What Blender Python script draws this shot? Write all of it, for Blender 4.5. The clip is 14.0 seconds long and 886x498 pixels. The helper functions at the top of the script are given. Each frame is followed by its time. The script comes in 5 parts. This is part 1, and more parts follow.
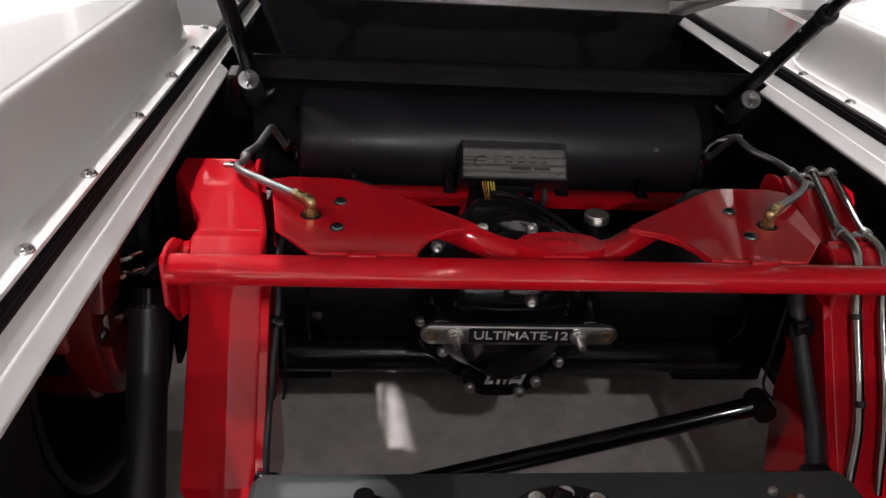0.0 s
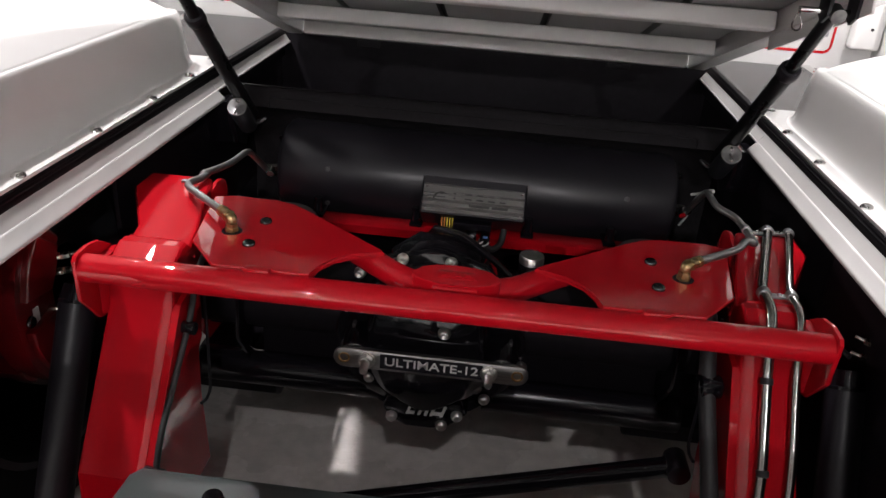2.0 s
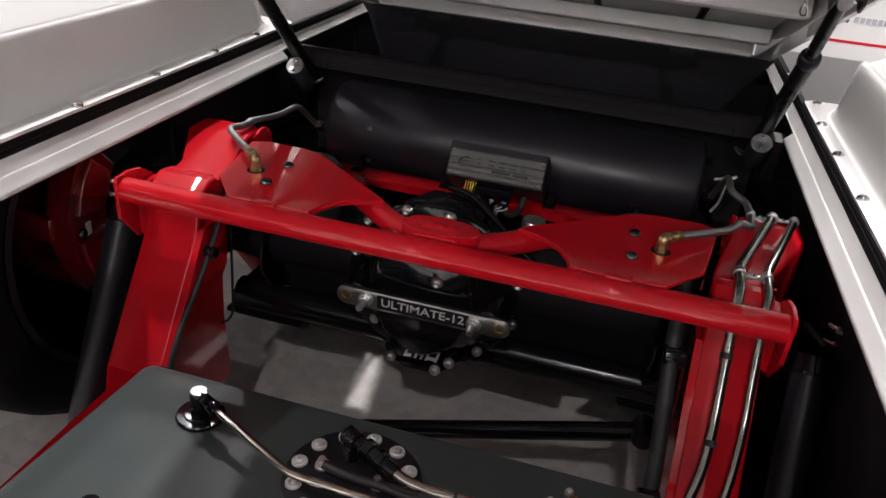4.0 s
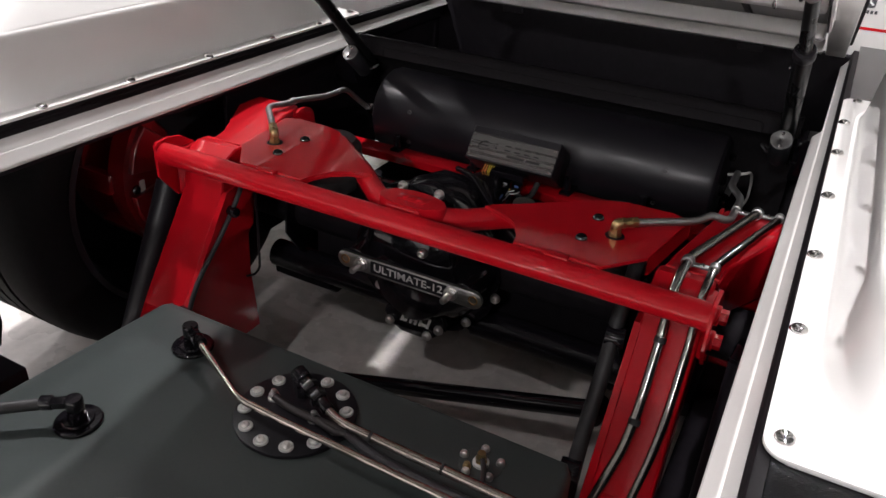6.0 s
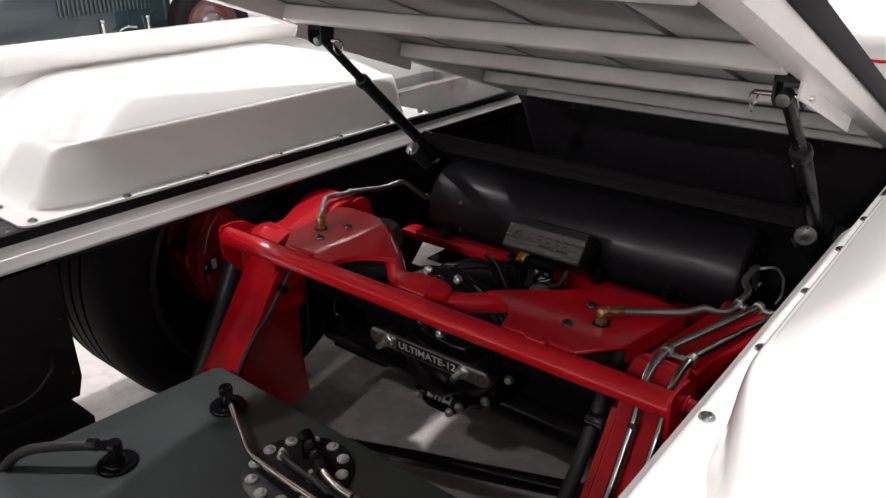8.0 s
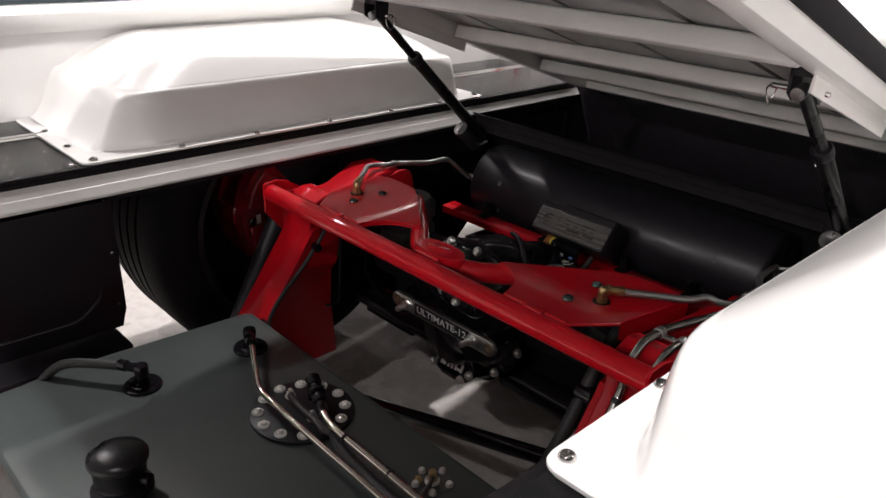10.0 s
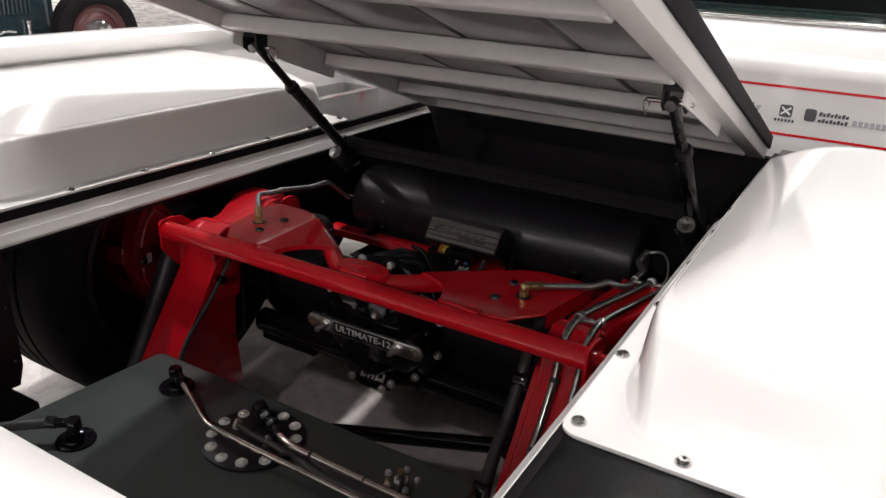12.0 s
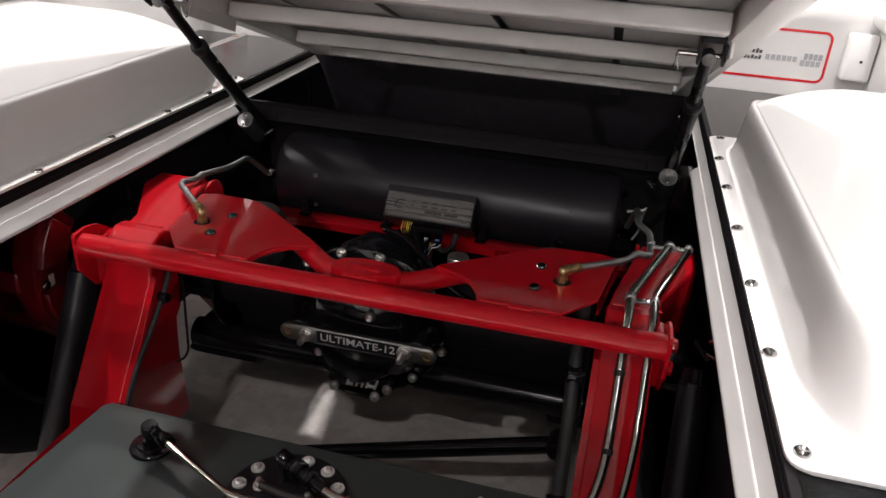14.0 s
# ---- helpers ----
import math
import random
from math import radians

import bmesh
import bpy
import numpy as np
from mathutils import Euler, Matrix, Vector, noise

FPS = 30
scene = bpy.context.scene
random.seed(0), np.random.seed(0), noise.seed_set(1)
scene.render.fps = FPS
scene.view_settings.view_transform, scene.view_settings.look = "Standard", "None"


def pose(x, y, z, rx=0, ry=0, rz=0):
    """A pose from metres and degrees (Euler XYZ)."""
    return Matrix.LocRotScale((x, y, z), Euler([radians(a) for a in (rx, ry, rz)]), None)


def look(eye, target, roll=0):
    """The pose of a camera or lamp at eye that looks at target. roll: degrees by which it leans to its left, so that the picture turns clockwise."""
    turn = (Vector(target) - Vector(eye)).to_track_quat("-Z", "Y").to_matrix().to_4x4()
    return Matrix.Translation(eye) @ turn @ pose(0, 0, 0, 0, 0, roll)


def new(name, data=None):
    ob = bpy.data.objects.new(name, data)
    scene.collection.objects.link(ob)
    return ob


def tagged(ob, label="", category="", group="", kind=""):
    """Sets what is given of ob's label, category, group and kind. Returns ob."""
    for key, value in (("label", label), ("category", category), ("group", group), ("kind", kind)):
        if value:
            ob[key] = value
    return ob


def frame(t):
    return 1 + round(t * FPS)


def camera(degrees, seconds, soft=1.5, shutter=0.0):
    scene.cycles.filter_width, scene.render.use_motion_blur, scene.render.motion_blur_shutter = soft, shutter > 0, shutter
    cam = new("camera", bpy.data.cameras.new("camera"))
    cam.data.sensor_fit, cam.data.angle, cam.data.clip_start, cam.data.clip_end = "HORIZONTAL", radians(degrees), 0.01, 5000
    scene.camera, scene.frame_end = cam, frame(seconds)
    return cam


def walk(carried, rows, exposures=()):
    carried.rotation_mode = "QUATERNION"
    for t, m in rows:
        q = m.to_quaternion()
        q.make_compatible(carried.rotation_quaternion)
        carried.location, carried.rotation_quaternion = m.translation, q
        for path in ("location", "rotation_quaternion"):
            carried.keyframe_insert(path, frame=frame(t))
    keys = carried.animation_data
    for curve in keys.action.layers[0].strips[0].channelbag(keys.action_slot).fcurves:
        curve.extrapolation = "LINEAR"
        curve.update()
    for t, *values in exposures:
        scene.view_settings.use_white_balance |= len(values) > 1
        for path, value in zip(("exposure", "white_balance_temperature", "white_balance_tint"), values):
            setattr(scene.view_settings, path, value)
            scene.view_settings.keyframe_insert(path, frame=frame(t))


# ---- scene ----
cam = camera(61.0, 14.0)
PATH = [
    (0, (-0.251, -0.032, 1.295), (-0.072, 1.705, 0.32), 4.0),
    (0.5, (-0.197, -0.077, 1.32), (-0.092, 1.684, 0.376), 3.5),
    (1, (-0.111, -0.081, 1.32), (-0.07, 1.698, 0.406), 4.3),
    (1.5, (-0.03, -0.068, 1.316), (-0.064, 1.719, 0.42), 4.5),
    (2, (0.026, -0.066, 1.307), (-0.083, 1.723, 0.42), 4.5),
    (2.5, (0.059, -0.082, 1.306), (-0.121, 1.698, 0.412), 4.4),
    (3, (0.093, -0.096, 1.314), (-0.15, 1.671, 0.41), 4.1),
    (3.2, (0.114, -0.107, 1.314), (-0.165, 1.649, 0.398), 4.6),
    (5.3, (0.423, -0.137, 1.349), (-0.194, 1.495, 0.372), 3.5),
    (5.5, (0.454, -0.127, 1.355), (-0.213, 1.481, 0.37), 3.0),
    (6, (0.529, -0.116, 1.352), (-0.259, 1.436, 0.366), 3.1),
    (6.5, (0.584, -0.117, 1.351), (-0.294, 1.394, 0.378), 2.2),
    (7, (0.652, -0.134, 1.372), (-0.341, 1.362, 0.491), 1.3),
    (7.5, (0.726, -0.114, 1.393), (-0.37, 1.347, 0.579), 0.4),
    (7.7, (0.744, -0.091, 1.403), (-0.38, 1.356, 0.601), 0.0),
    (9.8, (0.887, -0.044, 1.388), (-0.41, 1.249, 0.581), 2.2),
    (10, (0.895, -0.052, 1.38), (-0.413, 1.23, 0.576), 2.5),
    (10.5, (0.894, -0.081, 1.39), (-0.391, 1.221, 0.581), 2.5),
    (11, (0.881, -0.134, 1.404), (-0.287, 1.289, 0.622), 4.2),
    (11.5, (0.847, -0.217, 1.407), (-0.209, 1.305, 0.653), 3.4),
    (11.8, (0.808, -0.242, 1.41), (-0.15, 1.344, 0.654), 2.2),
    (12, (0.788, -0.261, 1.407), (-0.132, 1.352, 0.664), 2.7),
    (12.2, (0.742, -0.238, 1.411), (-0.133, 1.396, 0.656), 2.4),
    (12.5, (0.672, -0.217, 1.393), (-0.13, 1.45, 0.634), 2.4),
    (13, (0.563, -0.195, 1.4), (-0.119, 1.47, 0.526), 2.2),
    (13.5, (0.47, -0.187, 1.4), (-0.157, 1.487, 0.504), 2.9),
    (14, (0.345, -0.208, 1.403), (-0.039, 1.545, 0.52), 3.7),
]
EXPOSURES = [(0.0, 0.34, 6350), (3.0, 0.36, 6350), (6.5, 0.22, 6350), (7.7, -0.04, 6400), (10.0, -0.08, 6500), (11.0, -0.28, 6500), (12.5, -0.30, 6520), (14.0, 0.10, 6520)]
walk(cam, [(t, look(eye, target, roll)) for t, eye, target, roll in PATH], EXPOSURES)

# ---- world, lamps, exposure ----
X0 = -0.007            # middle of the truck
G = 0.278              # showroom floor
BED = 0.915            # bed floor
ROOM = (-13.0, 10.0, -9.0, 13.0, 4.6)

world = bpy.data.worlds.new("world")
world.use_nodes = True
world.node_tree.nodes["Background"].inputs["Color"].default_value = (0.8, 0.85, 0.9, 1)
world.node_tree.nodes["Background"].inputs["Strength"].default_value = 0.01
scene.world = world

# unseen downlights: some set from cast shadows and highlights, others added as fill
LAMPS = [  # x, y, watts
    (-1.95, 1.5, 190), (-4.5, 0.3, 95), (0.80, -0.30, 170), (1.15, 2.7, 60), (-2.8, 4.4, 90),
    # those at x -12 and 9.2 are added to brighten side walls and floor
    (-12.0, 0.0, 330), (9.2, 0.6, 160), (-12.0, 6.5, 420), (9.2, 7.5, 300), (0.4, -2.75, 46), (0.45, -6.0, 140),
    # the y -8.2 pair is added so the south wall lights the lid
    (-2.4, -8.2, 340), (2.6, -8.2, 340), (-2.4, 7.5, 150), (1.8, 7.0, 260),
]


# ---- materials ----
def material(name, color, rough=0.5, metal=0.0, coat=0.0, grain=0.0, grain_scale=60.0, bump=0.0, bump_scale=400.0,
             stain=0.0, stain_scale=3.0, stretch=(1, 1, 1), rough_var=0.0, coat_rough=0.03, spec=0.5):
    m = bpy.data.materials.new(name)
    m.use_nodes = True
    nt = m.node_tree
    b = nt.nodes["Principled BSDF"]
    b.inputs["Base Color"].default_value = (*color, 1)
    b.inputs["Roughness"].default_value = rough
    b.inputs["Metallic"].default_value = metal
    b.inputs["Coat Weight"].default_value = coat
    b.inputs["Coat Roughness"].default_value = coat_rough
    b.inputs["Specular IOR Level"].default_value = spec
    tc = nt.nodes.new("ShaderNodeTexCoord")
    mp = nt.nodes.new("ShaderNodeMapping")
    mp.inputs["Scale"].default_value = stretch
    nt.links.new(tc.outputs["Object"], mp.inputs["Vector"])

    def noise_node(scale, detail=4.0):
        n = nt.nodes.new("ShaderNodeTexNoise")
        n.inputs["Scale"].default_value = scale
        n.inputs["Detail"].default_value = detail
        nt.links.new(mp.outputs["Vector"], n.inputs["Vector"])
        return n

    last = None
    for amount, scale in ((grain, grain_scale), (stain, stain_scale)):
        if amount:
            n = noise_node(scale)
            ramp = nt.nodes.new("ShaderNodeMapRange")
            ramp.inputs["From Min"].default_value, ramp.inputs["From Max"].default_value = 0.3, 0.7
            ramp.inputs["To Min"].default_value, ramp.inputs["To Max"].default_value = 1 - amount, 1 + amount
            nt.links.new(n.outputs["Fac"], ramp.inputs["Value"])
            mix = nt.nodes.new("ShaderNodeVectorMath")
            mix.operation = "SCALE"
            if last is None:
                mix.inputs[0].default_value = color
            else:
                nt.links.new(last, mix.inputs[0])
            nt.links.new(ramp.outputs["Result"], mix.inputs["Scale"])
            last = mix.outputs["Vector"]
    if last is not None:
        nt.links.new(last, b.inputs["Base Color"])
    if rough_var:
        n = noise_node(stain_scale * 4)
        ramp = nt.nodes.new("ShaderNodeMapRange")
        ramp.inputs["From Min"].default_value, ramp.inputs["From Max"].default_value = 0.3, 0.7
        ramp.inputs["To Min"].default_value, ramp.inputs["To Max"].default_value = max(0.02, rough - rough_var), rough + rough_var
        nt.links.new(n.outputs["Fac"], ramp.inputs["Value"])
        nt.links.new(ramp.outputs["Result"], b.inputs["Roughness"])
    if bump:
        n = noise_node(bump_scale, 2.0)
        bn = nt.nodes.new("ShaderNodeBump")
        bn.inputs["Strength"].default_value = bump
        bn.inputs["Distance"].default_value = 0.002
        nt.links.new(n.outputs["Fac"], bn.inputs["Height"])
        nt.links.new(bn.outputs["Normal"], b.inputs["Normal"])
    return m


WHITE = material("white_gloss_paint", (0.73, 0.718, 0.70), 0.28, coat=1.0, stain=0.02, stain_scale=4, bump=0.012, bump_scale=90)
WHITE_SATIN = material("white_satin_paint", (0.74, 0.72, 0.70), 0.35, coat=0.3, stain=0.05, stain_scale=8, rough_var=0.06, bump=0.02, bump_scale=140)
RED = material("red_gloss_paint", (0.41, 0.0022, 0.0085), 0.50, coat=1.0, spec=0.06, stain=0.05, stain_scale=9, bump=0.006, bump_scale=60, coat_rough=0.015)
RED_DARK = material("red_caliper_paint", (0.13, 0.003, 0.005), 0.30, coat=0.8, stain=0.15, stain_scale=25, bump=0.05, bump_scale=160)
BLACK_SATIN = material("black_satin_coat", (0.0085, 0.0074, 0.0100), 0.42, spec=0.30, grain=0.12, grain_scale=220, bump=0.05, bump_scale=700, rough_var=0.05)
BLACK_GLOSS = material("black_gloss_paint", (0.0055, 0.0048, 0.0065), 0.11, spec=0.3, coat=0.35, coat_rough=0.02, bump=0.05, bump_scale=120, rough_var=0.04)
AXLE_BLACK = material("black_axle_paint", (0.0055, 0.0048, 0.0065), 0.20, spec=0.28, grain=0.15, grain_scale=80, bump=0.05, bump_scale=160, rough_var=0.05)
BLACK_LINER = material("black_textured_liner", (0.0110, 0.0098, 0.0110), 0.65, spec=0.14, grain=0.25, grain_scale=160, bump=0.35, bump_scale=420)
BED_BLACK = material("black_glossy_grained_bed_floor", (0.0035, 0.0035, 0.004), 0.10, spec=0.30, bump=0.50, bump_scale=800, stretch=(1, 0.7, 1))
SEAL = material("black_seal_rubber", (0.006, 0.005, 0.006), 0.55, spec=0.12, grain=0.1, grain_scale=120)
STRUT = material("black_strut_coat", (0.006, 0.006, 0.0065), 0.30, spec=0.35, bump=0.03, bump_scale=200, rough_var=0.04)
RUBBER = material("black_rubber", (0.016, 0.015, 0.016), 0.6, grain=0.2, grain_scale=150, bump=0.1, bump_scale=300)
BRAID = material("black_braided_sleeve", (0.030, 0.027, 0.030), 0.38, spec=0.5, grain=0.75, grain_scale=520, bump=0.8, bump_scale=520)
LEAD = material("brown_black_lead", (0.022, 0.017, 0.017), 0.5, grain=0.2, grain_scale=200)
TYRE = material("tyre_rubber", (0.007, 0.0063, 0.0068), 0.75, spec=0.10, grain=0.2, grain_scale=90, bump=0.15, bump_scale=250)
TANK_GREY = material("dark_grey_green_tank_coat", (0.040, 0.048, 0.0465), 0.40, spec=0.5, grain=0.05, grain_scale=200, stain=0.08, stain_scale=6, rough_var=0.03, bump=0.02, bump_scale=500)
STEEL = material("polished_stainless", (0.78, 0.71, 0.63), 0.13, metal=1.0, grain=0.06, grain_scale=200, stain=0.05, stain_scale=6)
STEEL_LINE = material("plain_stainless_line", (0.40, 0.375, 0.35), 0.20, metal=1.0, grain=0.06, grain_scale=200, stain=0.06, stain_scale=9)
STEEL_DULL = material("dull_zinc_line", (0.42, 0.42, 0.42), 0.40, metal=1.0, stain=0.06, stain_scale=12)
ALUMINIUM = material("brushed_aluminium", (0.42, 0.41, 0.40), 0.33, metal=1.0, grain=0.22, grain_scale=60, stretch=(0.2, 12, 12), rough_var=0.05)
CHROME = material("polished_metal", (0.75, 0.74, 0.73), 0.09, metal=1.0, stain=0.04, stain_scale=60)
BOLT_DARK = material("dark_chrome_bolt", (0.11, 0.11, 0.115), 0.20, metal=1.0, stain=0.2, stain_scale=120)
BRASS = material("brass_fitting", (0.42, 0.30, 0.15), 0.34, metal=1.0, grain=0.1, grain_scale=200, stain=0.2, stain_scale=60)
BRONZE = material("bronze_plug", (0.26, 0.15, 0.06), 0.5, metal=0.8, stain=0.3, stain_scale=120)
NYLON = material("pale_nylon_washer", (0.55, 0.55, 0.53), 0.45, stain=0.08, stain_scale=90)
CONCRETE = material("polished_concrete_floor", (0.51, 0.478, 0.455), 0.28, grain=0.10, grain_scale=35, stain=0.07, stain_scale=1.6, rough_var=0.10, bump=0.05, bump_scale=60)
WALL = material("showroom_wall_paint", (0.66, 0.655, 0.64), 0.7, stain=0.04, stain_scale=1.2, bump=0.05, bump_scale=200)
CEIL = material("showroom_ceiling", (0.05, 0.05, 0.05), 0.8, stain=0.08, stain_scale=1.0)
BEAM = material("pale_grey_painted_beam", (0.60, 0.59, 0.58), 0.36, coat=0.2, stain=0.05, stain_scale=8, rough_var=0.05, bump=0.02, bump_scale=140)
LID_GREY = material("grey_underside_planks", (0.175, 0.171, 0.168), 0.30, coat=0.5, coat_rough=0.10, stain=0.05, stain_scale=2.5, bump=0.01, bump_scale=120)
DECAL_RED = material("red_gloss_paint", (0.46, 0.0035, 0.008), 0.40, coat=1.0, spec=0.15, stain=0.06, stain_scale=9, bump=0.02, bump_scale=110, coat_rough=0.03)
DECAL_DARK = material("dark_vinyl_print", (0.05, 0.05, 0.055), 0.4)
DECAL_GREY = material("grey_vinyl_print", (0.28, 0.28, 0.29), 0.4)
ENGRAVED = material("dark_engraving", (0.03, 0.028, 0.028), 0.5)
ETCHED = material("shallow_etched_marks", (0.030, 0.029, 0.028), 0.45, metal=0.5)
TANK_BLACK = material("black_satin_tank_paint", (0.0075, 0.0067, 0.0088), 0.42, spec=0.22, coat=0.12, coat_rough=0.22, grain=0.12, grain_scale=220, bump=0.04, bump_scale=700, rough_var=0.05)
WIRE_YELLOW = material("yellow_wire", (0.70, 0.55, 0.08), 0.45)
WIRE_BLUE = material("blue_wire", (0.10, 0.18, 0.45), 0.45)
WIRE_ORANGE = material("orange_wire", (0.60, 0.22, 0.06), 0.45)
WIRE_WHITE = material("white_wire", (0.65, 0.65, 0.62), 0.45)
MAROON = material("maroon_wheel_paint", (0.05, 0.006, 0.007), 0.3, coat=0.4, stain=0.1, stain_scale=8)
TEAL = material("dark_teal_car_paint", (0.016, 0.030, 0.036), 0.2, coat=0.8, stain=0.05, stain_scale=3)
BLACK_DULL = material("dull_black_undercoat", (0.0085, 0.0072, 0.0092), 0.6, spec=0.08, grain=0.2, grain_scale=60, bump=0.08, bump_scale=200)
BRIGHT = material("bright_zinc_hardware", (0.82, 0.80, 0.77), 0.32, metal=1.0, stain=0.10, stain_scale=120)
LETTER = material("bare_cast_metal", (0.78, 0.76, 0.73), 0.40, metal=0.5, stain=0.1, stain_scale=90)
CAP_METAL = material("turned_dull_aluminium", (0.20, 0.197, 0.195), 0.50, metal=1.0, grain=0.2, grain_scale=90, stain=0.1, stain_scale=40)
GUNMETAL = material("gunmetal_barrel", (0.075, 0.078, 0.088), 0.36, metal=0.8, stain=0.12, stain_scale=30)
LEDGE = material("pale_painted_ledge", (0.52, 0.505, 0.49), 0.38, coat=0.25, stain=0.07, stain_scale=7, rough_var=0.06, bump=0.02, bump_scale=140)
FACE = material("dark_brushed_face_plate", (0.20, 0.195, 0.19), 0.28, metal=1.0, grain=0.10, grain_scale=90, stretch=(0.2, 12, 12), rough_var=0.05)
LABEL = material("white_sticker", (0.7, 0.7, 0.68), 0.5)


def glass_material():
    m = bpy.data.materials.new("tinted_window_glass")
    m.use_nodes = True
    b = m.node_tree.nodes["Principled BSDF"]
    b.inputs["Base Color"].default_value = (0.25, 0.42, 0.38, 1)
    b.inputs["Roughness"].default_value = 0.02
    b.inputs["Transmission Weight"].default_value = 1.0
    b.inputs["IOR"].default_value = 1.45
    return m


def glow_material(name, color, strength):
    m = bpy.data.materials.new(name)
    m.use_nodes = True
    b = m.node_tree.nodes["Principled BSDF"]
    b.inputs["Base Color"].default_value = (*color, 1)
    b.inputs["Emission Color"].default_value = (*color, 1)
    b.inputs["Emission Strength"].default_value = strength
    return m


GLASS = glass_material()
GLOW = glow_material("lamp_diffuser", (1.0, 0.95, 0.88), 14.0)


# ---- mesh helpers ----
def thing(name, at, label, category, group="", kind=""):
    ob = new(name)
    ob.empty_display_size = 0.05
    ob.location = at
    tagged(ob, label, category, group, kind)
    WORLD[ob.name] = Matrix.Translation(at)
    return ob


WORLD = {}             # world poses of things and parts


def hang(ob, parent, m):
    """Put ob at the world pose m under its parent."""
    ob.matrix_basis = m
    WORLD[ob.name] = m.copy()
    if parent is not None:
        ob.parent = parent
        ob.matrix_parent_inverse = WORLD[parent.name].inverted()


def mesh_of(name, bm, mat, sharp=38, smooth=True):
    me = bpy.data.meshes.new(name)
    bmesh.ops.recalc_face_normals(bm, faces=bm.faces[:])
    bm.to_mesh(me)
    bm.free()
    me.materials.append(mat)
    if smooth:
        me.polygons.foreach_set("use_smooth", [True] * len(me.polygons))
        me.set_sharp_from_angle(angle=radians(sharp))
    me.update()
    return me


def part(name, bm, mat, parent, label="", sharp=38, smooth=True):
    """One mesh part, modelled in world coordinates, under its thing or part."""
    ob = new(name, mesh_of(name, bm, mat, sharp, smooth))
    hang(ob, parent, Matrix())
    if label:
        ob["label"] = label
    return ob


def placed(name, me, m, parent, label=""):
    """A part that shares its mesh with others, at the world pose m."""
    ob = new(name, me)
    hang(ob, parent, m)
    if label:
        ob["label"] = label
    return ob


def aim(direction):
    return Vector(direction).to_track_quat("Z", "Y").to_matrix().to_4x4()


def box(bm, lo, hi, bevel=0.0, m=None, seg=2):
    c = [(a + b) / 2 for a, b in zip(lo, hi)]
    s = [abs(b - a) for a, b in zip(lo, hi)]
    r = bmesh.ops.create_cube(bm, size=1.0, matrix=(m or Matrix()) @ Matrix.Translation(c) @ Matrix.Diagonal((*s, 1)))
    if bevel:
        edges = list({e for v in r["verts"] for e in v.link_edges})
        bmesh.ops.bevel(bm, geom=edges, offset=bevel, segments=seg, affect="EDGES", profile=0.5)
    return bm


def cyl(bm, p0, p1, r0, r1=None, seg=24, bevel=0.0):
    p0, p1 = Vector(p0), Vector(p1)
    d = p1 - p0
    r = bmesh.ops.create_cone(bm, cap_ends=True, segments=seg, radius1=r0, radius2=r0 if r1 is None else r1, depth=d.length,
                              matrix=Matrix.Translation((p0 + p1) / 2) @ aim(d))
    if bevel:
        es = [e for e in {e for v in r["verts"] for e in v.link_edges} if any(len(f.verts) > 4 for f in e.link_faces)]
        bmesh.ops.bevel(bm, geom=es, offset=bevel, segments=2, affect="EDGES", profile=0.5)
    return bm


def rounded(pts, bend, steps=6):
    """A polyline with its corners turned into arcs."""
    pts = [Vector(p) for p in pts]
    out = [pts[0]]
    for a, b, c in zip(pts, pts[1:], pts[2:]):
        u, v = (a - b), (c - b)
        lu, lv = u.length, v.length
        u, v = u / lu, v / lv
        cut = min(bend, lu * 0.48, lv * 0.48)
        s, e = b + u * cut, b + v * cut
        for i in range(steps + 1):
            k = i / steps
            out.append(s * (1 - k) ** 2 + b * 2 * k * (1 - k) + e * k ** 2)
    out.append(pts[-1])
    return out


def tube(bm, pts, r, seg=12, bend=0.0, caps=True, flat=1.0):
    """A round tube swept along a polyline."""
    pts = rounded(pts, bend) if bend else [Vector(p) for p in pts]
    rings, up = [], None
    for i, p in enumerate(pts):
        d = (pts[min(i + 1, len(pts) - 1)] - pts[max(i - 1, 0)]).normalized()
        if up is None:
            up = d.orthogonal().normalized()
        side = d.cross(up).normalized()
        up = side.cross(d).normalized()
        rr = r[i] if isinstance(r, (list, tuple)) else r
        rings.append([bm.verts.new(p + (up * math.cos(a) + side * math.sin(a) * flat) * rr) for a in (2 * math.pi * k / seg for k in range(seg))])
    for a, b in zip(rings, rings[1:]):
        for k in range(seg):
            bm.faces.new((a[k], a[(k + 1) % seg], b[(k + 1) % seg], b[k]))
    if caps:
        bm.faces.new(rings[0][::-1])
        bm.faces.new(rings[-1])
    return bm


def lathe(bm, profile, at, axis=(0, 0, 1), seg=32, closed=False):
    """Profile of (radius, height) turned about an axis."""
    m = Matrix.Translation(at) @ aim(axis)
    rings = []
    for r, h in profile:
        if r < 1e-6:
            rings.append([bm.verts.new(m @ Vector((0, 0, h)))])
        else:
            rings.append([bm.verts.new(m @ Vector((r * math.cos(2 * math.pi * k / seg), r * math.sin(2 * math.pi * k / seg), h))) for k in range(seg)])
    pairs = list(zip(rings, rings[1:])) + ([(rings[-1], rings[0])] if closed else [])
    for a, b in pairs:
        for k in range(seg):
            q = (a[k % len(a)], a[(k + 1) % len(a)], b[(k + 1) % len(b)], b[k % len(b)])
            q = tuple(dict.fromkeys(q))
            if len(q) > 2:
                bm.faces.new(q)
    return bm


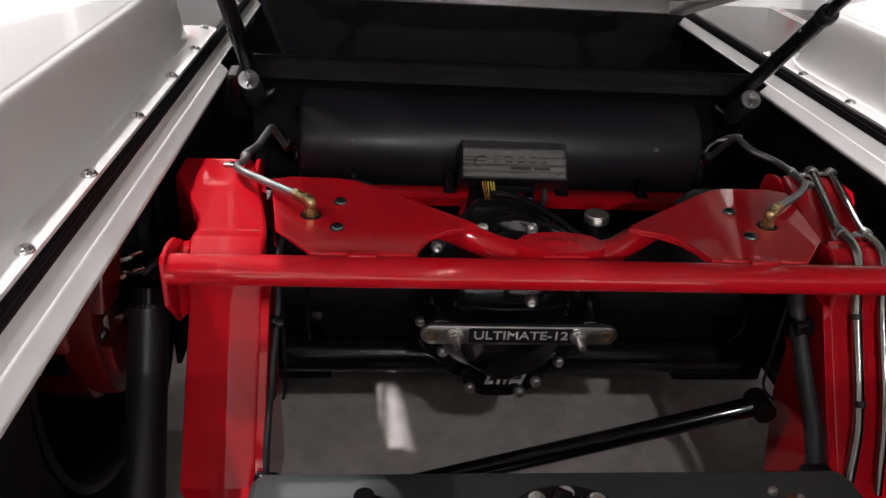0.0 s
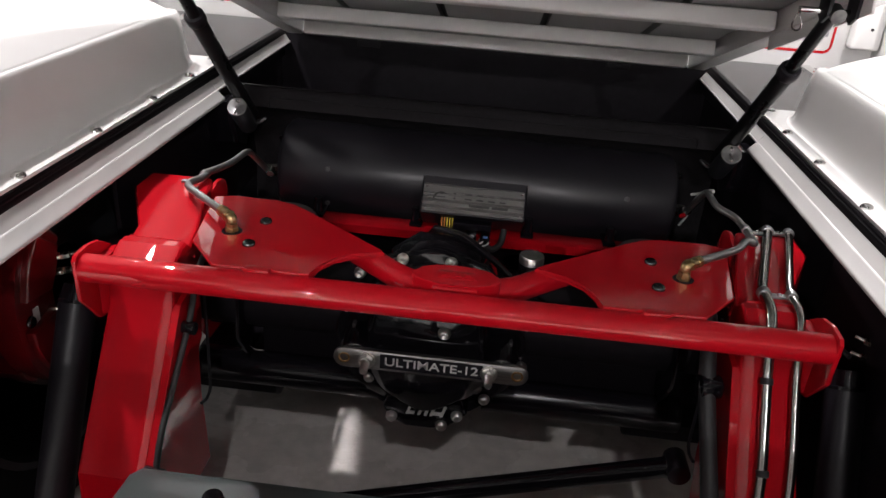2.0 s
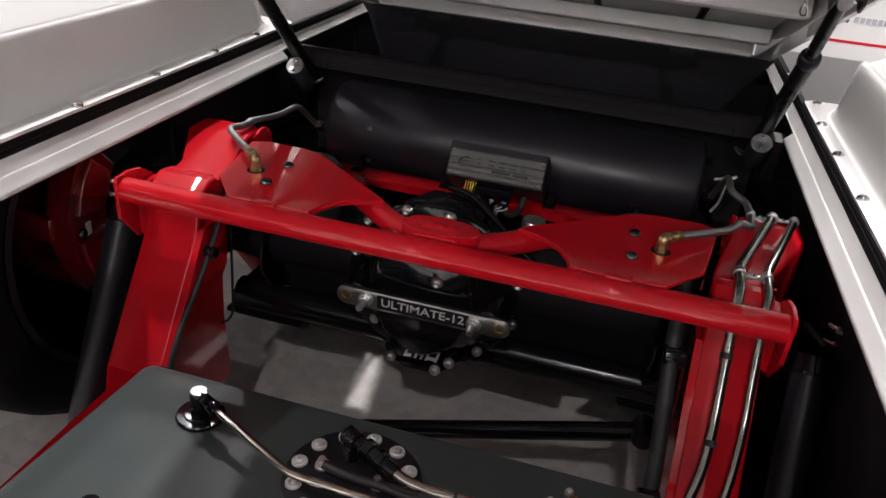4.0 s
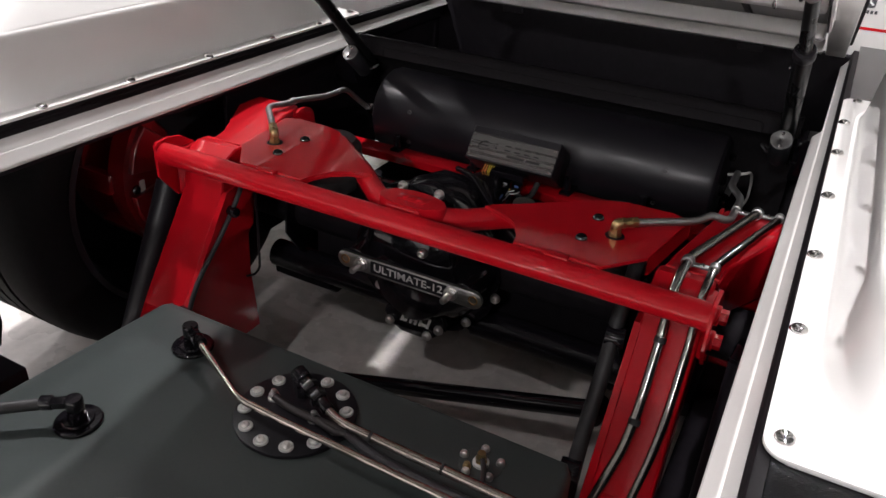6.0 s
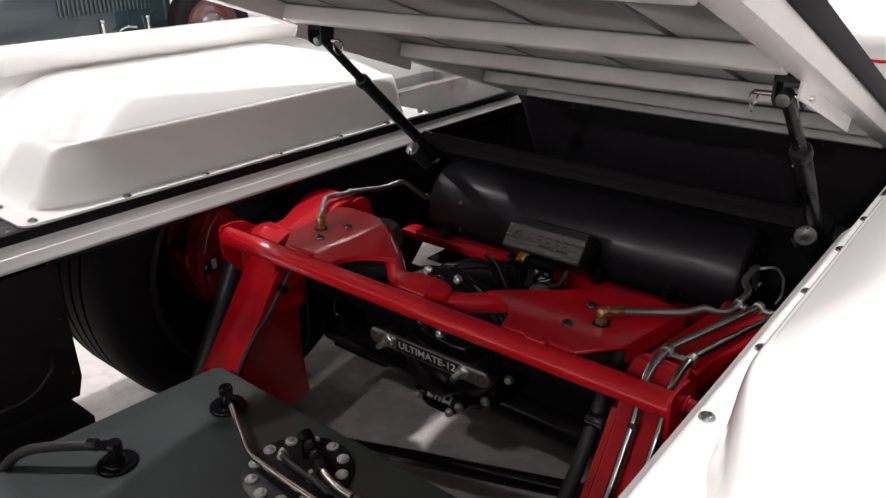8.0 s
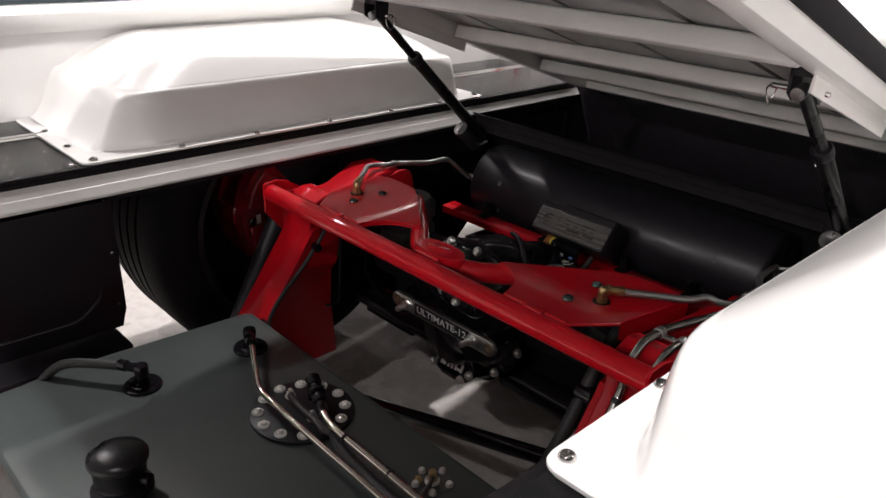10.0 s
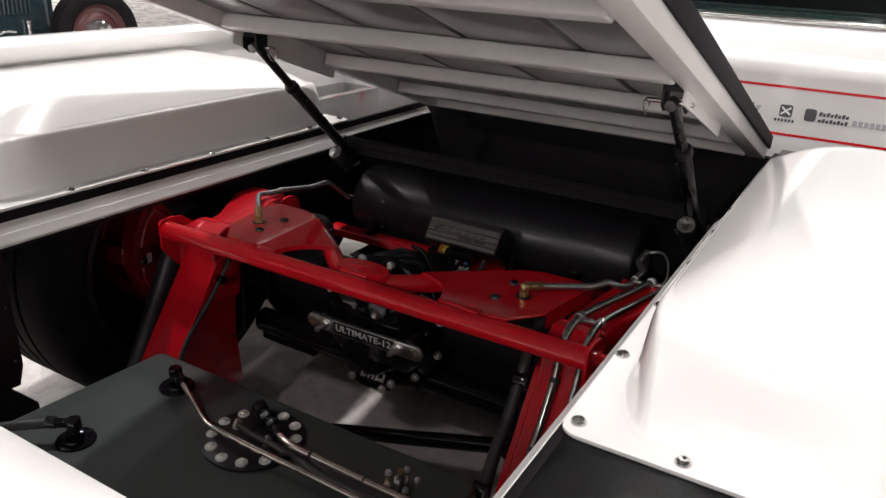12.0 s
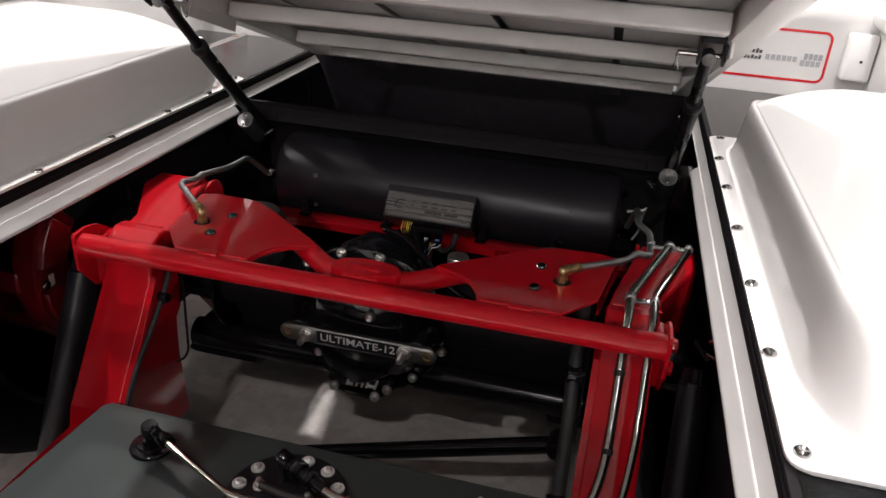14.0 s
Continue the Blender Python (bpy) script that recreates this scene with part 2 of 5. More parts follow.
def prism(bm, outline, axis, d0, d1, bevel=0.0, seg=2):
    """An outline in a plane, drawn out along an axis. axis x: (y, z); y: (x, z); z: (x, y)."""
    def at(p, d):
        return {"x": (d, p[0], p[1]), "y": (p[0], d, p[1]), "z": (p[0], p[1], d)}[axis]
    a = [bm.verts.new(at(p, d0)) for p in outline]
    b = [bm.verts.new(at(p, d1)) for p in outline]
    n = len(outline)
    bm.faces.new(a[::-1])
    bm.faces.new(b)
    for k in range(n):
        bm.faces.new((a[k], a[(k + 1) % n], b[(k + 1) % n], b[k]))
    if bevel:
        vs = set(a) | set(b)
        es = [e for e in bm.edges if e.verts[0] in vs and e.verts[1] in vs and (e.verts[0] in a) == (e.verts[1] in a)]
        bmesh.ops.bevel(bm, geom=es, offset=bevel, segments=seg, affect="EDGES", profile=0.5)
    return bm


def round_rect(x0, y0, x1, y1, r, n=5):
    r = min(r, abs(x1 - x0) / 2.01, abs(y1 - y0) / 2.01)
    out = []
    for cx, cy, a0 in ((x1 - r, y1 - r, 0), (x0 + r, y1 - r, 90), (x0 + r, y0 + r, 180), (x1 - r, y0 + r, 270)):
        for k in range(n + 1):
            a = radians(a0 + 90 * k / n)
            out.append((cx + r * math.cos(a), cy + r * math.sin(a)))
    return out


def BM():
    return bmesh.new()


def loft(bm, loops, caps=True):
    rings = [[bm.verts.new(p) for p in loop] for loop in loops]
    n = len(rings[0])
    for a, b in zip(rings, rings[1:]):
        for k in range(n):
            bm.faces.new((a[k], a[(k + 1) % n], b[(k + 1) % n], b[k]))
    if caps:
        bm.faces.new(rings[0][::-1])
        bm.faces.new(rings[-1])
    return bm


def button_screw(r, h):
    """A button-head screw with a six-sided socket, standing on z = 0."""
    bm = BM()
    prof = [(r, 0.0), (r, h * 0.22), (r * 0.93, h * 0.55), (r * 0.74, h * 0.86), (r * 0.52, h), (r * 0.45, h)]
    seg = 24
    lathe(bm, prof, (0, 0, 0), seg=seg)
    bm.verts.ensure_lookup_table()
    top = bm.verts[-seg:]
    low = [bm.verts.new((r * 0.38 * math.cos(a), r * 0.38 * math.sin(a), h * 0.45)) for a in (2 * math.pi * k / seg for k in range(seg))]
    for k in range(seg):
        bm.faces.new((top[k], top[(k + 1) % seg], low[(k + 1) % seg], low[k]))
    bm.faces.new(low)
    return bm


def hex_bolt(r, h, washer=True):
    bm = BM()
    if washer:
        cyl(bm, (0, 0, 0), (0, 0, h * 0.25), r * 1.45, seg=24, bevel=h * 0.05)
    cyl(bm, (0, 0, h * 0.22), (0, 0, h), r * 1.1, seg=6, bevel=r * 0.08)
    return bm


SCREW_BIG = mesh_of("screw_head", button_screw(0.0095, 0.006), CHROME)
SCREW_MID = mesh_of("screw_head_mid", button_screw(0.0092, 0.0062), BOLT_DARK)
SCREW_SMALL = mesh_of("screw_head_small", button_screw(0.0026, 0.0016), CHROME)
CAP_SCREW = mesh_of("cap_screw", button_screw(0.0085, 0.009), BRIGHT)
HEX_RED = mesh_of("hex_bolt_red", hex_bolt(0.010, 0.014), RED)
RIVET = mesh_of("rivet", button_screw(0.0045, 0.003), BOLT_DARK)


# ---- showroom ----
def showroom():
    x0, x1, y0, y1, top = ROOM
    bm = BM()
    box(bm, (x0, y0, G - 0.1), (x1, y1, G))
    tagged(part("floor", bm, CONCRETE, None), "pale grey polished concrete showroom floor", "floor", kind="structure")
    for name, lo, hi in (("wall_west", (x0 - 0.2, y0, G), (x0, y1, top)), ("wall_east", (x1, y0, G), (x1 + 0.2, y1, top)),
                         ("wall_south", (x0 - 0.2, y0 - 0.2, G), (x1 + 0.2, y0, top)), ("wall_north", (x0 - 0.2, y1, G), (x1 + 0.2, y1 + 0.2, top))):
        bm = BM()
        box(bm, lo, hi)
        tagged(part(name, bm, WALL, None), "plain pale painted showroom wall", "wall", kind="structure")
    bm = BM()
    box(bm, (x0 - 0.2, y0 - 0.2, top), (x1 + 0.2, y1 + 0.2, top + 0.15))
    tagged(part("ceiling", bm, CEIL, None), "grey showroom ceiling with round downlights", "ceiling", kind="structure")
    for x, y, watts in LAMPS:
        lamp = bpy.data.lights.new("downlight", "AREA")
        lamp.shape, lamp.size, lamp.energy, lamp.color = "DISK", 0.14, watts, (1.0, 0.95, 0.945)
        lo = new("downlight_beam", lamp)
        lo.location = (x, y, top - 0.075)
        t = thing("ceiling_lamp", (x, y, top), "unseen round white ceiling downlight with glowing diffuser, placed to suit the light", "lamp", "ceiling lamps")
        bm = BM()
        lathe(bm, [(0.12, 0), (0.12, -0.06), (0.095, -0.065), (0.09, -0.03), (0.0, -0.03)], (x, y, top), seg=32)
        part("rim", bm, WHITE_SATIN, t)
        bm = BM()
        cyl(bm, (x, y, top - 0.05), (x, y, top - 0.04), 0.085, seg=32)
        part("diffuser", bm, GLOW, t, "glowing lamp diffuser")


showroom()


# ---- truck bed ----
def smin(a, b, k):
    h = max(k - abs(a - b), 0.0) / k
    return min(a, b) - h * h * k * 0.25


def tub_run(d, wall, shoulder):
    """Runs from 0 at the flange to 1 at the ridge and 2 where the shoulder reaches the top."""
    return smin(d / wall, 1 + (d - wall) / shoulder, 0.13)


def tub_height(d, e0, e1):
    """Height of a wheel tub over its flange: d from the inner wall, e0 and e1 from the ends."""
    q = smin(smin(tub_run(d, 0.026, 0.14), tub_run(e0, 0.090, 0.20), 0.55), tub_run(e1, 0.05, 0.16), 0.45)
    if q <= 0:
        return 0.0
    if q < 0.4:
        return 0.25 * q * q
    if q < 0.6:
        return 0.04 + 0.2 * (q - 0.4)
    if q < 1:
        k = (q - 0.6) / 0.4
        a, b = 0.08, 0.0079
        return 0.08 + a * k + (0.096 - 2 * a - b) * k * k + (a + b - 0.064) * k ** 3
    return 0.112 + 0.068 * math.sin(min(q - 1, 1.0) * math.pi / 2)


def tub_turn(y):
    """How far the inner wall swings out towards the two rounded ends."""
    return 0.050 * max(0.0, 1 - (y - 0.447) / 0.15) ** 2.0 + 0.030 * max(0.0, 1 - (1.488 - y) / 0.11) ** 2


def wheel_tub(s, screws):
    t = thing("wheel_tub", (X0 + s * 0.57, 0.44, BED), "glossy white painted wheel tub screwed to the black bed floor", "wheel tub", "wheel tubs")
    bm = BM()
    us = [-0.0055, -0.003, -0.001] + [0.0015 * k for k in range(14)] + [0.0205 + 0.0008 * k for k in range(20)] + [0.0375 + 0.004 * k for k in range(8)] + [0.07 + 0.012 * k for k in range(14)] + [0.24 + 0.033 * k for k in range(6)]
    ys = [0.4452 + 0.0025 * k for k in range(8)] + [0.466 + 0.0065 * k for k in range(60)] + [0.858 + 0.014 * k for k in range(36)] + [1.364 + 0.0065 * k for k in range(15)] + [1.4605 + 0.0028 * k for k in range(11)]
    grid = []
    for y in ys:
        row = []
        for u in us:
            x = 0.596 + u + tub_turn(y) * max(0.0, 1 - max(u, 0.0) / 0.40)
            row.append(bm.verts.new((X0 + s * x, y, BED + 0.0065 + tub_height(u, y - 0.447, 1.488 - y))))
        grid.append(row)
    for a, b in zip(grid, grid[1:]):
        for k in range(len(us) - 1):
            bm.faces.new((a[k], a[k + 1], b[k + 1], b[k]))
    part("shell", bm, WHITE, t, sharp=89)
    bm = BM()
    rows = []
    for k in range(31):
        y = 0.47 + (1.465 - 0.47) * k / 30
        rows.append([bm.verts.new((X0 + s * (0.618 + u + tub_turn(y) * max(0.0, 1 - max(u, 0.0) / 0.40)), y, BED - 0.004 + max(0.0, tub_height(u, y - 0.475, 1.46 - y) - 0.012))) for u in (-0.01, 0.0, 0.006, 0.013, 0.021, 0.03, 0.05, 0.09, 0.14, 0.19, 0.29, 0.375)])
    for a, b in zip(rows, rows[1:]):
        for k in range(len(a) - 1):
            bm.faces.new((a[k], a[k + 1], b[k + 1], b[k]))
    part("inner_liner", bm, BLACK_LINER, t, "black underside of the tub")
    bm = BM()
    prism(bm, [(X0 + s * x, y) for x, y in round_rect(0.5655, 0.412, 0.998, 1.527, 0.022)], "z", BED + 0.001, BED + 0.006, bevel=0.0015)
    part("flange", bm, WHITE, t)
    for x, y in screws:
        placed("screw", SCREW_BIG, Matrix.Translation((X0 + s * x, y, BED + 0.006)) @ pose(0, 0, 0, rz=40 * y * 10), t, "polished button-head screw")
    return t


SCREWS = [(0.582, 0.437), (0.575, 0.614), (0.575, 0.793), (0.575, 0.99), (0.575, 1.182), (0.575, 1.352), (0.590, 1.506), (0.70, 0.43), (0.842, 0.432), (0.70, 1.508)]
wheel_tub(-1, SCREWS)
wheel_tub(1, SCREWS)


def truck_bed():
    t = thing("truck_bed", (X0, 1.0, 0.6), "white pickup bed with black floor strips round a hatch opening", "truck bed")
    for s in (-1, 1):
        for a, b in ((0.575, 0.832), (0.852, 1.0)):
            bm = BM()
            box(bm, (X0 + s * a, -0.057, BED - 0.02), (X0 + s * b, 2.05, BED), 0.0015)
            part("floor_board", bm, BED_BLACK, t, "glossy black grained bed floor board")
        bm = BM()
        prism(bm, [(X0 + s * x, z) for x, z in ((0.831, BED - 0.004), (0.833, BED + 0.004), (0.838, BED + 0.0065), (0.846, BED + 0.0065), (0.851, BED + 0.004), (0.853, BED - 0.004))], "y", -0.057, 2.05)
        part("bed_strip", bm, CHROME, t, "polished metal bed strip")
        # ribbed seal along the opening
        bm = BM()
        prism(bm, [(X0 + s * x, z) for x, z in ((0.575, 0.884), (0.575, 0.9145), (0.5660, 0.9152), (0.5640, 0.9148), (0.5624, 0.9125), (0.5626, 0.9105), (0.5606, 0.9085), (0.5610, 0.9060), (0.5594, 0.9035), (0.5590, 0.8985), (0.5600, 0.884))], "y", -0.057, 1.99)
        part("seal", bm, SEAL, t, "black ribbed rubber edge seal")
        # folded ledge on which the lid rests
        bm = BM()
        prism(bm, [(X0 + s * x, z) for x, z in ((0.5640, 0.9010), (0.5600, 0.9005), (0.5585, 0.8968), (0.5494, 0.8836), (0.5478, 0.8812), (0.5462, 0.8812), (0.5448, 0.8806), (0.5438, 0.8788), (0.5330, 0.8675), (0.5312, 0.8655), (0.5306, 0.8630), (0.5312, 0.8605), (0.5340, 0.8612), (0.5460, 0.8730), (0.5520, 0.8790), (0.5600, 0.8940))], "y", -0.057, 1.415)
        part("ledge", bm, LEDGE, t, "pale painted folded steel ledge of the opening")
        bm = BM()
        prism(bm, [(X0 + s * x, z) for x, z in ((0.5640, 0.9010), (0.5600, 0.9005), (0.5585, 0.8968), (0.5494, 0.8836), (0.5478, 0.8812), (0.5462, 0.8812), (0.5450, 0.8800), (0.5450, 0.8770), (0.5520, 0.8790), (0.5600, 0.8940))], "y", 1.4155, 1.99)
        part("ledge", bm, LEDGE, t, "pale painted folded steel ledge of the opening")
        # bed side
        bm = BM()
        prism(bm, [(X0 + s * x, z) for x, z in ((1.0, 0.50), (1.0, 1.105), (0.975, 1.125), (0.972, 1.15), (0.985, 1.163), (1.055, 1.163), (1.085, 1.15), (1.10, 1.11), (1.085, 1.0), (1.085, 0.85), (1.07, 0.70), (1.04, 0.50))], "y", -0.14, 2.10, bevel=0.0)
        part("bedside", bm, WHITE, t, "white bed side with flat top rail", sharp=50)
    bm = BM()
    prism(bm, [(-0.135, 0.74), (-0.135, 1.10), (-0.125, 1.126), (-0.110, 1.134), (-0.075, 1.134), (-0.062, 1.126), (-0.058, 1.10), (-0.058, 0.74)], "x", X0 - 0.995, X0 + 0.995)
    part("tailgate", bm, WHITE, t, "closed white tailgate with a rounded top")
    # front panel with a rolled top
    bm = BM()
    roll = [(2.085 + 0.036 * math.cos(a), 1.145 + 0.036 * math.sin(a)) for a in (radians(200 - k * 25) for k in range(11))]
    prism(bm, [(2.06, 0.60), (2.06, 1.105), (2.052, 1.118)] + roll + [(2.10, 1.10), (2.10, 0.60)], "x", X0 - 1.0, X0 + 1.0)
    panel = part("front_panel", bm, WHITE, t, "white front panel with a red outlined sponsor decal", sharp=50)
    # red outline
    bm = BM()
    outer = round_rect(X0 - 0.895, 0.953, X0 + 0.895, 1.092, 0.022, 8)
    inner = round_rect(X0 - 0.888, 0.960, X0 + 0.888, 1.085, 0.015, 8)
    a = [bm.verts.new((x, 2.0585, z)) for x, z in outer]
    b = [bm.verts.new((x, 2.0585, z)) for x, z in inner]
    for k in range(len(a)):
        bm.faces.new((a[k], a[(k + 1) % len(a)], b[(k + 1) % len(a)], b[k]))
    part("pinstripe", bm, DECAL_RED, panel, "thin red pinstripe with rounded corners", smooth=False)

    def print_bar(x0, z0, x1, z1, mat, slant=0.0, r=0.002):
        bm = BM()
        o = [(X0 + x + slant * (z - z0), z) for x, z in round_rect(x0, z0, x1, z1, r, 3)]
        prism(bm, o, "y", 2.0578, 2.0598)
        part("print", bm, mat, panel, smooth=False)
    for k in range(5):
        print_bar(0.405 + 0.018 * k, 1.012 + 0.004 * (k % 2), 0.418 + 0.018 * k, 1.030 + 0.006 * (k % 2), DECAL_GREY, 0.35)
    for k in range(7):
        print_bar(0.425 + 0.011 * k, 0.999, 0.433 + 0.011 * k, 1.007, DECAL_GREY)
    print_bar(0.546, 1.006, 0.580, 1.040, DECAL_DARK, 0, 0.005)
    for k in range(6):
        print_bar(0.536 + 0.0092 * k, 0.992, 0.5425 + 0.0092 * k, 1.000, DECAL_DARK)
    print_bar(0.612, 1.003, 0.642, 1.037, DECAL_DARK, 0, 0.007)
    for k in range(8):
        print_bar(0.648 + 0.0095 * k, 1.020, 0.6555 + 0.0095 * k, 1.032 - 0.003 * (k % 2), DECAL_DARK, 0.15)
        print_bar(0.648 + 0.0095 * k, 1.003, 0.6555 + 0.0095 * k, 1.014 - 0.003 * ((k + 1) % 2), DECAL_DARK, 0.15)
    for k in range(6):
        print_bar(0.734 + 0.0142 * k, 1.006, 0.745 + 0.0142 * k, 1.020, DECAL_GREY)
    for k in range(4):
        print_bar(0.832 + 0.0125 * k, 1.014, 0.842 + 0.0125 * k, 1.031, DECAL_GREY)
        print_bar(0.826 + 0.0135 * k, 0.997, 0.837 + 0.0135 * k, 1.012, DECAL_GREY)
    # white crossed bars of the square emblem
    for sl in (-1, 1):
        bm = BM()
        c = Vector((X0 + 0.563, 2.0572, 1.023))
        m = Matrix.Translation(c) @ pose(0, 0, 0, ry=40 * sl)
        box(bm, (-0.016, -0.0003, -0.0022), (0.016, 0.0003, 0.0022), m=m)
        part("print", bm, LABEL, panel, smooth=False)
    for s in (-1, 1):
        bm = BM()
        box(bm, (X0 + s * 0.925, 2.015, 0.975), (X0 + s * 0.998, 2.06, 1.10), 0.010, seg=3)
        pocket = part("stake_pocket", bm, WHITE, t, "white corner pocket with a small hole")
        bm = BM()
        cyl(bm, (X0 + s * 0.965, 2.013, 1.03), (X0 + s * 0.965, 2.016, 1.03), 0.004, seg=12)
        part("hole", bm, ENGRAVED, pocket)


truck_bed()


def hatch_well():
    """Black panels that close the opening round the axle."""
    t = thing("hatch_well", (X0, 1.95, 0.5), "matt black inner panels lining the bed opening", "inner panel")
    bm = BM()
    box(bm, (X0 - 0.60, 1.955, 0.40), (X0 + 0.60, 1.985, 0.905), 0.003)
    part("front_wall", bm, BLACK_DULL, t)
    bm = BM()
    face = [(1.421, 0.897), (1.426, 0.898), (1.431, 0.894), (1.435, 0.880), (1.437, 0.848), (1.465, 0.836), (1.512, 0.798), (1.534, 0.720), (1.534, 0.560)]
    prism(bm, face + [(y + 0.004, z - 0.002) for y, z in face[::-1]], "x", X0 - 0.510, X0 + 0.510)
    bulk = part("bulkhead", bm, BLACK_LINER, t, "black grained panel with a pressed bead behind the tank")
    bm = BM()
    tube(bm, [(X0 - 0.445, 1.4370, 0.848), (X0 - 0.445, 1.4345, 0.869), (X0 + 0.440, 1.4345, 0.869), (X0 + 0.440, 1.4370, 0.848)], 0.0022, 8, 0.03)
    part("bead", bm, BLACK_LINER, bulk)
    bm = BM()
    prism(bm, [(X0 - 0.395, 1.30), (X0 + 0.56, 1.30), (X0 + 0.56, 1.955), (X0 - 0.56, 1.955), (X0 - 0.56, 1.50), (X0 - 0.395, 1.50)], "z", 0.596, 0.600)
    part("belly_panel", bm, BLACK_DULL, t, "black panel below the air tank")
    for s in (-1, 1):
        bm = BM()
        prism(bm, [(1.02, 0.875), (1.955, 0.875), (1.955, 0.55), (1.50, 0.55), (1.42, 0.47), (1.02, 0.47)], "x", X0 + s * 0.570, X0 + s * 0.578)
        part("side_panel", bm, BLACK_DULL, t)
        bm = BM()
        box(bm, (X0 + s * 0.560, -0.057, 0.84), (X0 + s * 0.578, 1.955, 0.868), 0.002)
        part("side_beam", bm, BLACK_SATIN, t)
        # quarter panel behind the wheel
        bm = BM()
        prism(bm, [(-0.057, 0.872), (0.415, 0.872), (0.45, 0.86), (0.452, 0.60), (0.44, 0.56), (-0.057, 0.56)], "x", X0 + s * 0.560, X0 + s * 0.566, bevel=0.001)
        q = part("quarter_panel", bm, BLACK_SATIN, t, "satin black panel with rivets")
        bm = BM()
        tube(bm, [(X0 + s * 0.560, 0.06, 0.60), (X0 + s * 0.560, 0.36, 0.60), (X0 + s * 0.560, 0.405, 0.64), (X0 + s * 0.560, 0.405, 0.66)], 0.004, 8, 0.03)
        part("bead", bm, BLACK_SATIN, q)
        for z in (0.844, 0.731, 0.615):
            placed("rivet", RIVET, Matrix.Translation((X0 + s * 0.560, 0.438, z)) @ pose(0, 0, 0, ry=-90 * s), q, "small steel rivet")
        bm = BM()
        box(bm, (X0 + s * 0.482, 0.02, 0.50), (X0 + s * 0.60, 0.428, 0.556), 0.004)
        part("sill_box", bm, BLACK_SATIN, t)
    # added black sheet standing in for the shaded floor ahead of the axle
    bm = BM()
    prism(bm, [(X0 - 0.575, 1.175), (X0 - 0.46, 1.205), (X0 + 0.62, 1.215), (X0 + 0.62, 1.95), (X0 - 0.575, 1.95)], "z", 0.318, 0.334, bevel=0.004)
    part("shade_sheet", bm, BLACK_DULL, t, "low black sheet added for the floor shade ahead of the axle")
    # added panel, right side only: keeps the gap beside the rail dark
    bm = BM()
    box(bm, (X0 + 0.470, 0.43, 0.462), (X0 + 0.610, 1.17, 0.468), 0.002)
    part("floor_mask", bm, BLACK_DULL, t, "added black panel hiding the lit floor between frame and wheel")
    # added upright sheet that blacks out the right brake and wheel
    bm = BM()
    box(bm, (X0 + 0.568, 0.453, 0.468), (X0 + 0.574, 1.018, 0.868), 0.001)
    part("dark_mask", bm, BLACK_DULL, t, "dull black panel added to darken the right wheel side")
    return t


hatch_well()


# ---- lid ----
LID_Y, LID_Z, LID_SLOPE = 1.905, 0.915, 0.33
LID_ANG = math.degrees(math.atan(LID_SLOPE))
# lid frame: local y runs back from the hinge, local z is away from the underside
LID = Matrix.Translation((X0, LID_Y, LID_Z)) @ pose(0, 0, 0, rx=-LID_ANG) @ Matrix.Diagonal((1, -1, 1, 1))


def lid_y(y):
    """Distance back along the lid of a world y."""
    return (LID_Y - y) * math.sqrt(1 + LID_SLOPE ** 2)


